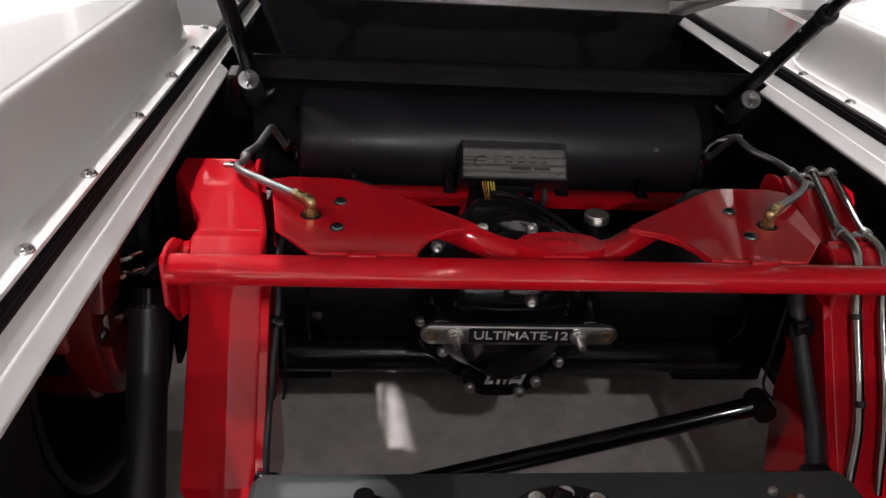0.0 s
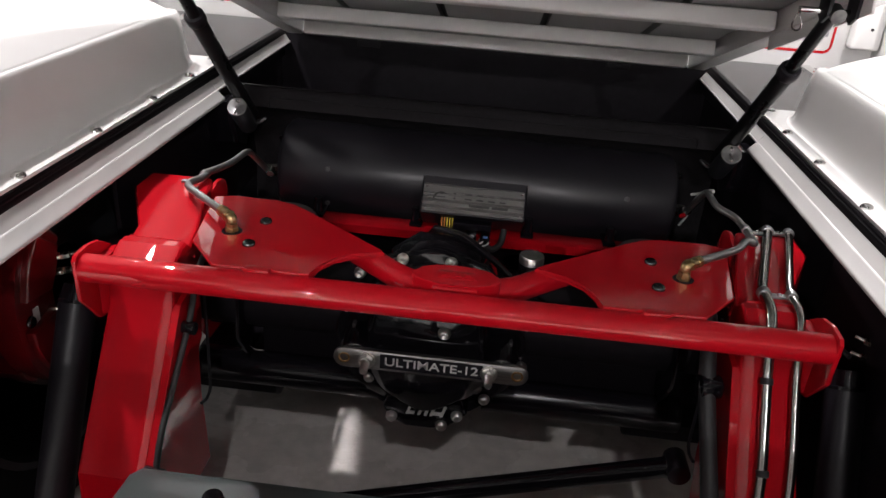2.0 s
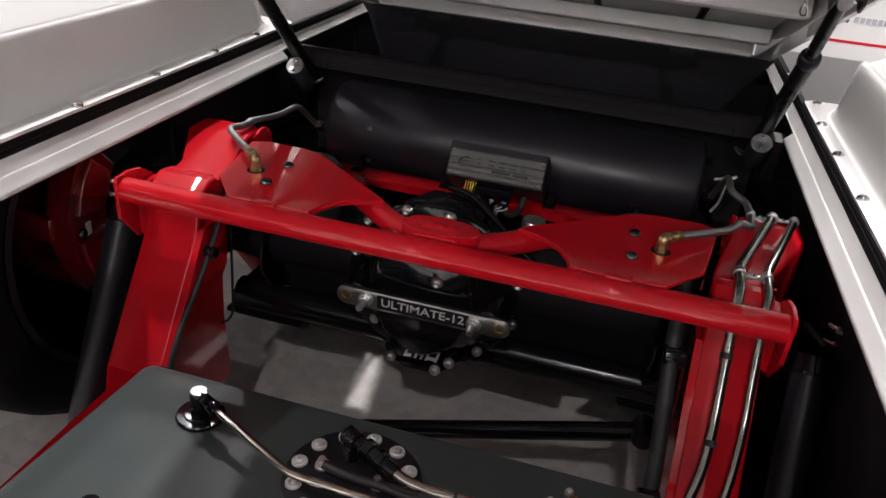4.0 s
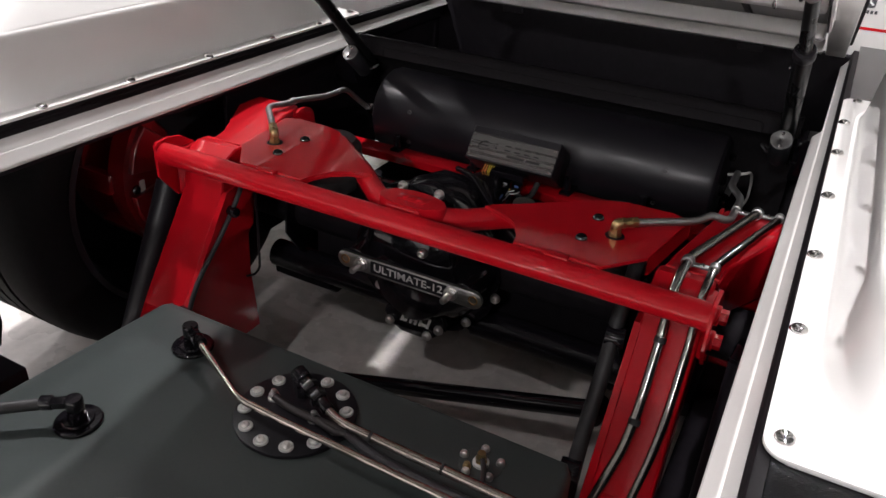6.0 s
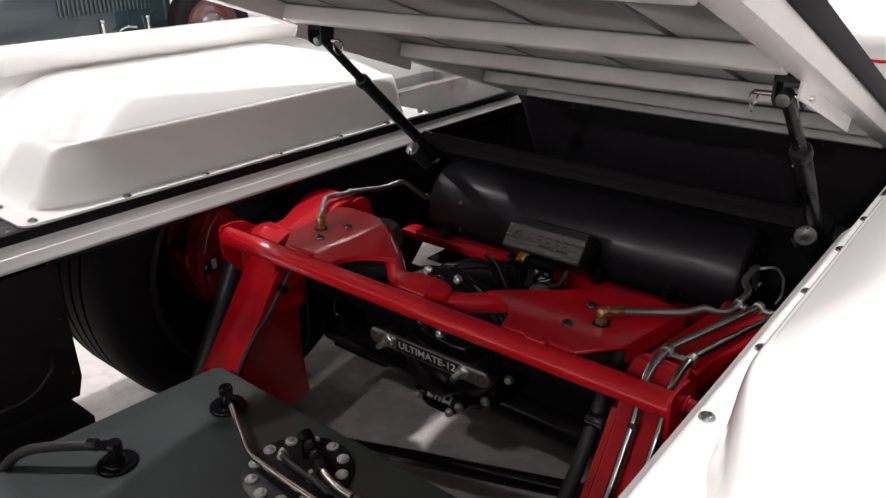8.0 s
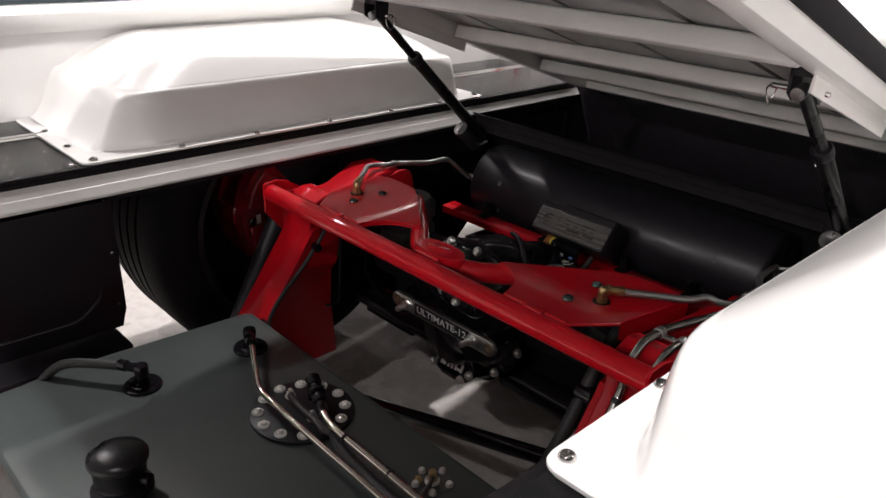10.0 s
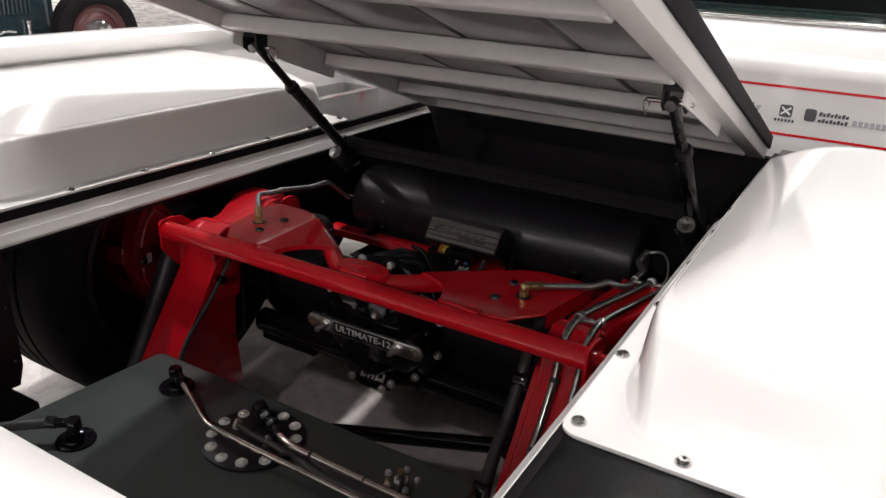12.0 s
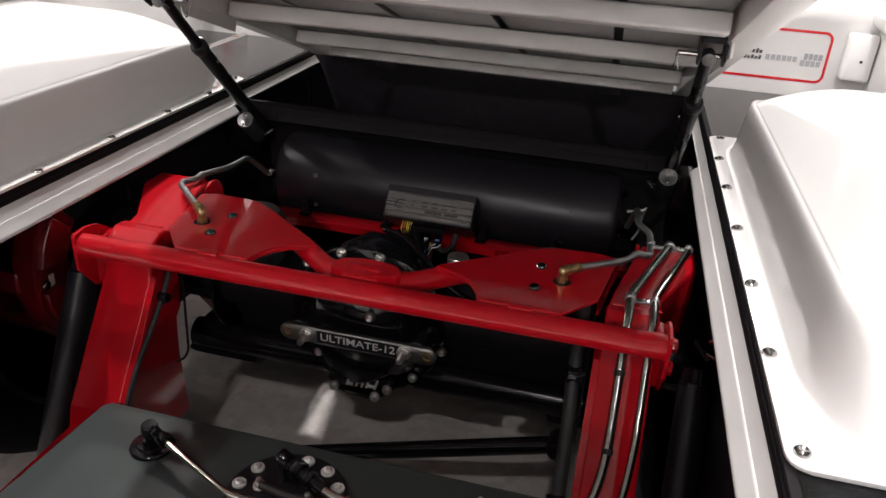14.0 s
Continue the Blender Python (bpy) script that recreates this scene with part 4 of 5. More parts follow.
def air_line(s):
    t = thing("air_line", (X0 + s * 0.33, 0.89, 0.827), "bent steel air line with a brass elbow on the red plate", "air line", "air lines")
    ex, ey = (-0.339, 0.889) if s < 0 else (0.306, 0.887)
    bm = BM()
    lathe(bm, [(0.0, 0), (0.010, 0), (0.010, 0.005), (0.0085, 0.0055), (0.0085, 0.012), (0.007, 0.0125), (0.007, 0.018)], (ex, ey, 0.8275), seg=6)
    c = Vector((ex, ey, 0.8475))
    d = (Vector((-0.449, 1.004, 0.843) if s < 0 else (0.414, 0.998, 0.841)) - c).normalized()
    tube(bm, [c - Vector((0, 0, 0.006)), c, c + d * 0.008], 0.0078, 14, 0.006)
    cyl(bm, c + d * 0.006, c + d * 0.012, 0.0095, seg=6, bevel=0.0006)
    cyl(bm, c + d * 0.012, c + d * 0.026, 0.0072, seg=18)
    cyl(bm, c + d * 0.024, c + d * 0.034, 0.0088, seg=6, bevel=0.0006)
    part("elbow", bm, BRASS, t, "brass pipe elbow")
    bm = BM()
    lathe(bm, [(0.0095, 0.0003), (0.0145, 0.0003), (0.0147, 0.0), (0.0095, 0.0)], (ex, ey, 0.8272), seg=32)
    part("hole", bm, BLACK_DULL, t, "dark clearance hole in the plate")
    if s < 0:
        pts = [c + d * 0.020, (-0.449, 1.004, 0.838), (-0.464, 1.036, 0.832), (-0.452, 1.068, 0.829), (-0.459, 1.100, 0.826), (-0.448, 1.140, 0.822), (-0.448, 1.195, 0.812), (-0.439, 1.258, 0.815), (-0.424, 1.350, 0.735)]
    else:
        pts = [c + d * 0.020, (0.405, 0.985, 0.837), (0.422, 1.011, 0.842), (0.438, 1.018, 0.835), (0.447, 1.050, 0.824), (0.448, 1.102, 0.823), (0.447, 1.155, 0.820), (0.424, 1.195, 0.820), (0.423, 1.270, 0.821), (0.408, 1.335, 0.745)]
    bm = BM()
    tube(bm, pts, 0.0060, 16, 0.016)
    part("line", bm, STEEL_DULL, t)
    clip(t, (-0.457, 1.090, 0.8268) if s < 0 else (0.4485, 1.098, 0.8232), 0.0062, (0, 1, -0.05))
    bm = BM()
    cyl(bm, (X0 + s * 0.398, 1.345, 0.752), (X0 + s * 0.428, 1.335, 0.752), 0.009, seg=6, bevel=0.001)
    cyl(bm, (X0 + s * 0.412, 1.325, 0.745), (X0 + s * 0.412, 1.340, 0.752), 0.008, seg=12)
    part("tank_fitting", bm, CHROME, t)


air_line(-1)
air_line(1)


def rail_line(k, xa, xb, r):
    """A stainless line that climbs the rail and runs over its top."""
    t = thing("fuel_line", (X0 + xa, 0.70, 0.62), "bent stainless fuel line clamped along the red frame rail", "fuel line", "fuel lines")
    lo = Vector((X0 + xa - 0.030, 0.640, 0.515)) if k == 0 else Vector((X0 + xa - 0.018, 0.648, 0.525))
    pts = [lo + Vector((-0.02, -0.25, -0.02)), lo, (X0 + xa - 0.004, 0.700, 0.607), (X0 + xa, 0.730, 0.650), (X0 + xa, 0.800, 0.753), (X0 + xa - 0.002, 0.812, 0.792), (X0 + xa, 0.838, 0.820), (X0 + xa + 0.001, 0.893, 0.821),
           (X0 + xb, 1.088, 0.826), (X0 + xb + 0.002, 1.112, 0.822), (X0 + xb + 0.004, 1.150, 0.770), (X0 + xb, 1.24, 0.60)]
    bm = BM()
    tube(bm, pts, r, 16, 0.020)
    part("line", bm, STEEL_LINE, t)
    clip(t, (X0 + xa + 0.001, 0.882, 0.821), r, (0, 1, 0))
    clip(t, (X0 + xb + 0.001, 1.094, 0.826), r, (0, 1, -0.1))
    for y, z in ((0.790, 0.738), (0.722, 0.640)) if k == 0 else ():
        bm = BM()
        cyl(bm, (X0 + xa, y - 0.0025, z - 0.0035), (X0 + xa, y + 0.0025, z + 0.0035), r + 0.0009, seg=16)
        part("tie", bm, RUBBER, t, "black cable tie")
    return t


rail_line(0, 0.423, 0.487, 0.0076)
rail_line(1, 0.461, 0.521, 0.0062)


def line_bridge():
    for x, y, z in ((X0 + 0.4455, 0.882, 0.8205), (X0 + 0.468, 1.083, 0.8275), (X0 + 0.505, 1.094, 0.8255), (-0.474, 1.066, 0.8235)):
        t = thing("line_bracket", (x, y, z), "small steel saddle bracket holding two lines", "bracket", "line brackets")
        bm = BM()
        box(bm, (x - 0.013, y - 0.005, z - 0.004), (x + 0.013, y + 0.005, z), 0.0008)
        part("strap", bm, STEEL_DULL, t)
        placed("screw", SCREW_SMALL, Matrix.Translation((x, y, z)) @ Matrix.Diagonal((1.5, 1.5, 1.5, 1)), t)


line_bridge()


def side_hose(s):
    t = thing("cable_hose", (X0 + s * 0.372, 0.80, 0.70), "black rubber hose clipped to the inside of the frame rail", "hose", "frame hoses")
    r = 0.0046 if s < 0 else 0.0115
    x = 0.374 if s < 0 else 0.356
    bm = BM()
    tube(bm, [(X0 + s * (x - 0.004), 0.90, 0.80), (X0 + s * x, 0.855, 0.775), (X0 + s * (x - 0.002), 0.815, 0.72), (X0 + s * (x + 0.002), 0.765, 0.66), (X0 + s * (x + 0.004), 0.700, 0.60), (X0 + s * (x + 0.006), 0.655, 0.50), (X0 + s * (x + 0.006), 0.62, 0.44)], r, 12, 0.05)
    part("hose", bm, RUBBER, t)
    for y, z in ((0.805, 0.708), (0.668, 0.560)):
        bm = BM()
        cyl(bm, (X0 + s * (x - 0.012), y, z), (X0 + s * (x + 0.016), y + 0.004, z), r + 0.005, seg=18, bevel=0.001)
        part("clip", bm, BLACK_GLOSS, t, "black P-clip")
    bm = BM()
    xx = X0 + s * 0.374
    tube(bm, [(xx, 0.870, 0.78), (xx, 0.872, 0.66), (xx, 0.868, 0.556), (xx, 0.852, 0.548), (xx, 0.830, 0.556)], 0.0025, 8, 0.012)
    part("hook_wire", bm, BLACK_SATIN, t)


side_hose(-1)
side_hose(1)


# ---- axle ----
def text_mesh(body, size, extrude, name):
    cu = bpy.data.curves.new(name, "FONT")
    cu.body, cu.size, cu.extrude, cu.align_x, cu.align_y = body, size, extrude, "CENTER", "CENTER"
    cu.bevel_depth = 0.0
    cu.offset = size * 0.010
    ob = new(name, cu)
    bpy.context.view_layer.update()
    me = bpy.data.meshes.new_from_object(ob.evaluated_get(bpy.context.evaluated_depsgraph_get()))
    bpy.data.objects.remove(ob)
    bpy.data.curves.remove(cu)
    return me


CX, CY, CZ = X0 - 0.034, 0.945, 0.645


def rear_axle():
    t = thing("rear_axle", (CX, CY, CZ - 0.14), "gloss black rear axle with a cast differential cover and support bar", "axle")
    # housing
    bm = BM()
    n = 40
    loops = []
    for y, k, dz in ((1.28, 0.30, 0.02), (1.22, 0.42, 0.02), (1.10, 0.72, 0.01), (1.03, 0.95, 0.0), (0.962, 1.0, 0.0)):
        loops.append([(CX + 0.135 * k * math.cos(a), y, CZ + dz + 0.140 * k * math.sin(a)) for a in (2 * math.pi * i / n for i in range(n))])
    loft(bm, loops)
    part("housing", bm, BLACK_GLOSS, t)
    # flange: a scalloped cover rim
    bm = BM()
    o = []
    for i in range(72):
        a = 2 * math.pi * i / 72
        w = 1.0 + 0.022 * math.cos(12 * a)
        o.append((CX - 0.004 + 0.150 * w * math.cos(a), CZ + 0.152 * w * math.sin(a)))
    prism(bm, o, "y", 0.944, 0.962, bevel=0.002)
    part("cover_rim", bm, BLACK_GLOSS, t)
    # cover: a tapered dome, broad over the bar and narrow towards the bottom
    bm = BM()
    loops = []
    for y, k, q in ((0.946, 0.92, 0.0), (0.930, 0.88, 0.2), (0.908, 0.80, 0.75), (0.894, 0.74, 1.0), (0.889, 0.70, 1.0)):
        ring = []
        for i in range(64):
            a = 2 * math.pi * i / 64
            c, d = math.cos(a), math.sin(a)
            sq = 1 / max(abs(c), abs(d)) ** 0.55
            wide = 0.82 + 0.20 * d
            ring.append((CX - 0.004 + 0.142 * k * c * ((1 - q) + q * sq * wide), y, CZ + 0.003 + 0.146 * k * d * ((1 - q) + q * (0.92 if d > 0 else 1.0))))
        loops.append(ring)
    loft(bm, loops)
    part("cover", bm, BLACK_GLOSS, t, "cast gloss black differential cover", sharp=60)
    for x in (-0.088, 0.074):
        bm = BM()
        tube(bm, [(CX + x * 1.16, 0.905, CZ - 0.02), (CX + x * 1.05, 0.890, CZ + 0.04), (CX + x * 0.98, 0.888, CZ + 0.085), (CX + x * 0.94, 0.90, CZ + 0.115)], 0.0055, 10, 0.02)
        part("cover_rib", bm, BLACK_GLOSS, t)
    for s in (-1, 1):
        bm = BM()
        cyl(bm, (CX + s * 0.112, 0.870, CZ + 0.006), (CX + s * 0.112, 0.95, CZ + 0.006), 0.019, 0.030, 24, 0.003)
        part("bearing_boss", bm, BLACK_GLOSS, t)
    # lower boss that carries the raised maker's mark
    bm = BM()
    prism(bm, [(-0.104, 0.552), (0.012, 0.560), (0.026, 0.530), (-0.002, 0.502), (-0.030, 0.493), (-0.072, 0.493), (-0.098, 0.506), (-0.112, 0.528)], "y", 0.908, 0.950, bevel=0.005, seg=3)
    lower = part("cover_lower_boss", bm, BLACK_GLOSS, t)
    for x, w in ((-0.0730, 0.0140), (-0.0540, 0.0150), (-0.0340, 0.0210)):
        z0 = 0.5215 + 0.02 * (x + 0.07)
        for a, b in ((0.0, 0.0045), (w - 0.0045, w)) if w > 0.0145 else ((0.0, 0.0045),):
            bm = BM()
            prism(bm, [(x + a, z0), (x + a + 0.006, z0 + 0.020), (x + b + 0.006, z0 + 0.020), (x + b, z0)], "y", 0.9050, 0.909)
            part("raised_mark", bm, LETTER, lower, "bare metal raised mark")
        bm = BM()
        c = 0.0005 if w < 0.0145 else 0.0085 if w < 0.0160 else 0.0020
        prism(bm, [(x + 0.0045 + 0.3 * c, z0 + c), (x + 0.0045 + 0.3 * (c + 0.005), z0 + c + 0.005), (x + w - 0.001 + 0.3 * (c + 0.005), z0 + c + 0.005), (x + w - 0.001 + 0.3 * c, z0 + c)], "y", 0.9052, 0.909)
        part("raised_mark", bm, LETTER, lower, "bare metal raised mark")
    for x, y, z in ((-0.095, 0.944, 0.783), (-0.021, 0.944, 0.785), (0.048, 0.944, 0.757), (-0.160, 0.944, 0.752), (-0.180, 0.944, 0.690), (0.104, 0.944, 0.690),
                    (0.104, 0.940, 0.614), (-0.178, 0.940, 0.620), (-0.140, 0.940, 0.562), (-0.096, 0.907, 0.514), (-0.014, 0.907, 0.506), (0.010, 0.907, 0.528), (0.051, 0.938, 0.544)):
        placed("cover_bolt", CAP_SCREW, Matrix.Translation((x, y, z)) @ pose(0, 0, 0, rx=90) @ Matrix.Diagonal((1.12, 1.12, 1.1, 1)), t, "bright socket-head bolt")
    placed("fill_plug", CAP_SCREW, Matrix.Translation((X0 - 0.013, 0.889, 0.694)) @ pose(0, 0, 0, rx=90) @ Matrix.Diagonal((1.15, 1.15, 1.2, 1)), t, "bright fill plug")
    # support bar with raised letters
    bx0, bx1, bz, by = X0 - 0.176, X0 + 0.118, 0.649, 0.862
    bm = BM()
    o = round_rect(bx0, bz - 0.0165, bx1, bz + 0.0165, 0.0165, 8)
    prism(bm, o, "y", by, by + 0.007, bevel=0.001)
    bar = part("support_bar", bm, ALUMINIUM, t, "machined aluminium support bar with raised letters")
    bm = BM()
    prism(bm, round_rect(bx0 + 0.071, bz - 0.0125, bx1 - 0.068, bz + 0.0125, 0.001, 2), "y", by - 0.0008, by + 0.002)
    part("letter_field", bm, BLACK_SATIN, bar, "black painted letter field")
    me = text_mesh("ULTIMATE-12", 0.0205, 0.0006, "letters")
    me.materials.clear()
    me.materials.append(LETTER)
    mid = (bx0 + 0.071 + bx1 - 0.068) / 2
    placed("raised_letters", me, Matrix.Translation((mid, by - 0.0010, bz)) @ pose(0, 0, 0, rx=90) @ Matrix.Diagonal((1.17, 1.0, 1, 1)), bar, "bare metal raised letters")
    for x in (bx0 + 0.0165, bx1 - 0.0165):
        bm = BM()
        lathe(bm, [(0.009, 0.0), (0.009, 0.0012), (0.0065, 0.0014), (0.006, 0.0), (0.0, -0.0005)], (x, by, bz), (0, -1, 0), 20)
        part("end_plug", bm, BRONZE, bar, "bronze plug")
    for x in (X0 - 0.125, X0 + 0.059):
        bm = BM()
        cyl(bm, (x, by - 0.002, bz), (x, by - 0.011, bz), 0.0110, seg=6, bevel=0.001)
        cyl(bm, (x, by, bz), (x, by - 0.0025, bz), 0.0130, seg=24)
        part("lock_nut", bm, BRIGHT, bar, "bright lock nut")
        bm = BM()
        lathe(bm, [(0.0, 0.010), (0.0062, 0.010)] + [(0.0062 - 0.0008 * (k % 2), 0.012 + 0.0016 * k) for k in range(12)] + [(0.0050, 0.032), (0.0, 0.0325)], (x, by, bz), (0, -1, 0), 20)
        part("stud", bm, BRIGHT, bar, "bright threaded stud")
    # tubes, brackets and lower bar
    for s in (-1, 1):
        bm = BM()
        cyl(bm, (CX + s * 0.10, 0.995, 0.652), (X0 + s * 0.62, 0.985, 0.660), 0.044, seg=36)
        part("axle_tube", bm, BLACK_DULL, t)
        bm = BM()
        prism(bm, [(0.96, 0.56), (1.03, 0.56), (1.06, 0.64), (1.05, 0.72), (0.93, 0.73), (0.92, 0.62)], "x", X0 + s * 0.345 - 0.003, X0 + s * 0.345 + 0.003, bevel=0.001)
        part("axle_bracket", bm, BLACK_GLOSS, t)
        bm = BM()
        lathe(bm, [(0.0, 0.0), (0.055, 0.0), (0.062, 0.01), (0.062, 0.03), (0.048, 0.045), (0.062, 0.06), (0.062, 0.085), (0.05, 0.10), (0, 0.10)], (X0 + s * 0.29, 1.0, 0.71), seg=32)
        part("air_spring", bm, RUBBER, t, "black rubber air spring")
    for s in (-1, 1):
        bm = BM()
        cyl(bm, (CX + s * 0.09, 0.985, 0.521), (X0 + (0.385 if s > 0 else -0.425), 0.985, 0.521), 0.030, seg=32)
        part("lower_tube", bm, AXLE_BLACK, t)
    bm = BM()
    box(bm, (X0 - 0.330, 1.000, 0.535), (X0 + 0.470, 1.030, 0.735), 0.004)
    box(bm, (X0 - 0.425, 1.002, 0.590), (X0 - 0.326, 1.028, 0.733), 0.004)
    part("truss", bm, BLACK_DULL, t, "dull black axle truss plate")
    # trailing arms, made wider inward to block lamp light from the floor
    for s in (-1, 1):
        bm = BM()
        prism(bm, [(1.02, 0.47), (1.05, 0.495), (1.75, 0.455), (1.75, 0.405), (1.05, 0.415), (1.02, 0.44)], "x", X0 + s * 0.315, X0 + s * 0.470, bevel=0.008)
        part("trailing_arm", bm, BLACK_DULL, t, "dull black trailing arm")
    # carrier top and vent hose
    bm = BM()
    prism(bm, [(CX - 0.075, 0.962), (CX + 0.065, 0.962), (CX + 0.075, 1.02), (CX + 0.04, 1.09), (CX - 0.05, 1.09), (CX - 0.085, 1.02)], "z", 0.70, 0.770, bevel=0.02, seg=3)
    part("carrier_top", bm, BLACK_GLOSS, t)
    bm = BM()
    tube(bm, [(CX - 0.02, 1.09, 0.772), (CX + 0.03, 1.06, 0.780), (CX + 0.085, 1.01, 0.762), (CX + 0.14, 0.99, 0.722), (CX + 0.19, 1.00, 0.69)], 0.0055, 12, 0.03)
    part("vent_hose", bm, BLACK_GLOSS, t)
    bm = BM()
    lathe(bm, [(0.0, 0.700), (0.0165, 0.700), (0.0200, 0.706)] + [(0.0200 - 0.0012 * (k % 2), 0.708 + 0.004 * k) for k in range(12)] + [(0.0190, 0.757), (0.0, 0.757)], (0.104, 1.032, 0), seg=24)
    res = part("breather", bm, BLACK_SATIN, t, "ribbed black breather filter")
    bm = BM()
    lathe(bm, [(0.0192, 0.755), (0.0204, 0.756), (0.0204, 0.766), (0.0190, 0.769), (0.0, 0.7695)], (0.104, 1.032, 0), seg=28)
    part("cap", bm, BRIGHT, res, "bright cap")
    return t


AXLE = rear_axle()


def track_bar():
    t = thing("track_bar", (X0 - 0.30, 0.80, 0.38), "gloss black diagonal track bar across the frame", "suspension bar")
    bm = BM()
    tube(bm, [(X0 - 0.36, 0.82, 0.334), (X0 + 0.335, 0.82, 0.549)], 0.0155, 24)
    part("bar", bm, BLACK_GLOSS, t)
    for s, p in ((-1, (X0 - 0.372, 0.82, 0.330)), (1, (X0 + 0.348, 0.82, 0.553))):
        bm = BM()
        cyl(bm, (p[0], 0.797, p[2]), (p[0], 0.843, p[2]), 0.017, seg=24, bevel=0.002)
        part("bushing", bm, BLACK_SATIN, t)


track_bar()


def shock(s):
    t = thing("shock_absorber", (X0 + s * 0.54, 0.66, 0.36), "plain satin black tube shock beside the frame rail", "shock absorber", "shocks")
    a, b = Vector((X0 + s * 0.540, 0.832, 0.745)), Vector((X0 + s * 0.546, 0.640, 0.36))
    bm = BM()
    cyl(bm, a + (b - a) * 0.05, b, 0.026, seg=32, bevel=0.002)
    part("body", bm, BLACK_SATIN, t)
    bm = BM()
    cyl(bm, a + (b - a) * 0.052, a + (b - a) * 0.062, 0.0266, seg=32)
    part("band", bm, BLACK_GLOSS, t)
    bm = BM()
    cyl(bm, a, a + (b - a) * 0.06, 0.021, 0.026, seg=32)
    part("cap", bm, BLACK_GLOSS, t)


shock(-1)
shock(1)


# ---- wheels and brakes ----
WY, WZ, WR = 0.93, 0.658, 0.380


def wheel(s):
    c = (X0 + s * 0.79, WY, WZ)
    ax = (s, 0, 0)
    bm = BM()
    pr = [(0.268, -0.150), (0.285, -0.162), (0.325, -0.170), (0.350, -0.165), (0.368, -0.150), (0.376, -0.125), (WR, -0.09)]
    for z in (-0.065, -0.02, 0.025, 0.07):
        pr += [(WR, z - 0.006), (WR - 0.007, z - 0.005), (WR - 0.007, z + 0.005), (WR, z + 0.006)]
    pr += [(WR, 0.09), (0.376, 0.125), (0.368, 0.150), (0.350, 0.165), (0.325, 0.170), (0.285, 0.162), (0.268, 0.150)]
    lathe(bm, pr, c, ax, 96, closed=True)
    w = part("wheel", bm, TYRE, AXLE, "wide black tyre on a dark rim")
    bm = BM()
    lathe(bm, [(0.274, -0.158), (0.262, -0.160), (0.250, -0.140), (0.235, -0.09), (0.235, 0.06), (0.09, 0.075), (0.0, 0.075), (0.0, 0.09), (0.10, 0.09), (0.26, 0.12), (0.272, 0.158), (0.262, 0.10), (0.25, -0.02)], c, ax, 64)
    part("rim", bm, BLACK_SATIN, w)
    b = thing("brake", (X0 + s * 0.655, WY, WZ - 0.18), "red multi-piston brake caliper over a steel disc", "brake", "brakes")
    bm = BM()
    lathe(bm, [(0.06, -0.014), (0.178, -0.014), (0.178, 0.014), (0.06, 0.014)], (X0 + s * 0.668, 0.975, 0.665), ax, 64, closed=True)
    part("disc", bm, GUNMETAL, b, "dark steel brake disc")
    # caliper: two halves joined by three bridges over the disc
    def sector(a0, a1, r0, r1, x0, x1, bv):
        n = max(3, int((a1 - a0) / 8))
        o = [(0.950 + r1 * math.cos(radians(a0 + (a1 - a0) * k / n)), 0.715 + 0.93 * r1 * math.sin(radians(a0 + (a1 - a0) * k / n))) for k in range(n + 1)]
        o += [(0.950 + r0 * math.cos(radians(a1 - (a1 - a0) * k / n)), 0.715 + 0.93 * r0 * math.sin(radians(a1 - (a1 - a0) * k / n))) for k in range(n + 1)]
        bm = BM()
        prism(bm, o, "x", X0 + s * x0, X0 + s * x1, bevel=bv, seg=3)
        return bm
    body = part("caliper", sector(130, 228, 0.112, 0.200, 0.588, 0.628, 0.007), RED_DARK, b, "glossy red caliper body")
    for a0, a1 in ((139, 170), (186, 218)):
        part("piston_housing", sector(a0, a1, 0.128, 0.188, 0.576, 0.592, 0.004), RED_DARK, body)
    part("outer_half", sector(132, 226, 0.112, 0.200, 0.700, 0.738, 0.007), RED_DARK, body)
    for a0, a1 in ((131, 146), (173, 185), (212, 227)):
        part("bridge", sector(a0, a1, 0.184, 0.206, 0.620, 0.708, 0.004), RED_DARK, body)
    for a0, a1 in ((148, 171), (187, 210)):
        part("brake_pad", sector(a0, a1, 0.13, 0.182, 0.632, 0.648, 0.002), BLACK_SATIN, body, "dark brake pad")
    for y, z in ((0.801, 0.786), (0.776, 0.708), (0.790, 0.679), (0.818, 0.762), (0.840, 0.640)):
        placed("bolt", SCREW_MID, Matrix.Translation((X0 + s * 0.587, y, z)) @ pose(0, 0, 0, ry=-90 * s), body)
    bm = BM()
    box(bm, (X0 + s * 0.5862, 0.786, 0.690), (X0 + s * 0.5885, 0.798, 0.722), 0.0004)
    part("sticker", bm, LABEL, body, "small white sticker")
    for y, z in ((0.842, 0.776), (0.840, 0.752), (0.822, 0.702)):
        bm = BM()
        cyl(bm, (X0 + s * 0.590, y, z), (X0 + s * 0.562, y + 0.012, z + 0.003), 0.006, seg=6, bevel=0.001)
        cyl(bm, (X0 + s * 0.565, y + 0.012, z + 0.003), (X0 + s * 0.553, y + 0.02, z + 0.004), 0.004, seg=10)
        part("brake_fitting", bm, STEEL, body, "bright brake line fitting")
    bm = BM()
    tube(bm, [(X0 + s * 0.556, 0.862, 0.746), (X0 + s * 0.54, 0.90, 0.75), (X0 + s * 0.55, 0.96, 0.72), (X0 + s * 0.56, 1.0, 0.68)], 0.004, 10, 0.03)
    part("brake_hose", bm, RUBBER, b)


wheel(-1)
wheel(1)


# ---- fuel tank ----
FT = 0.600


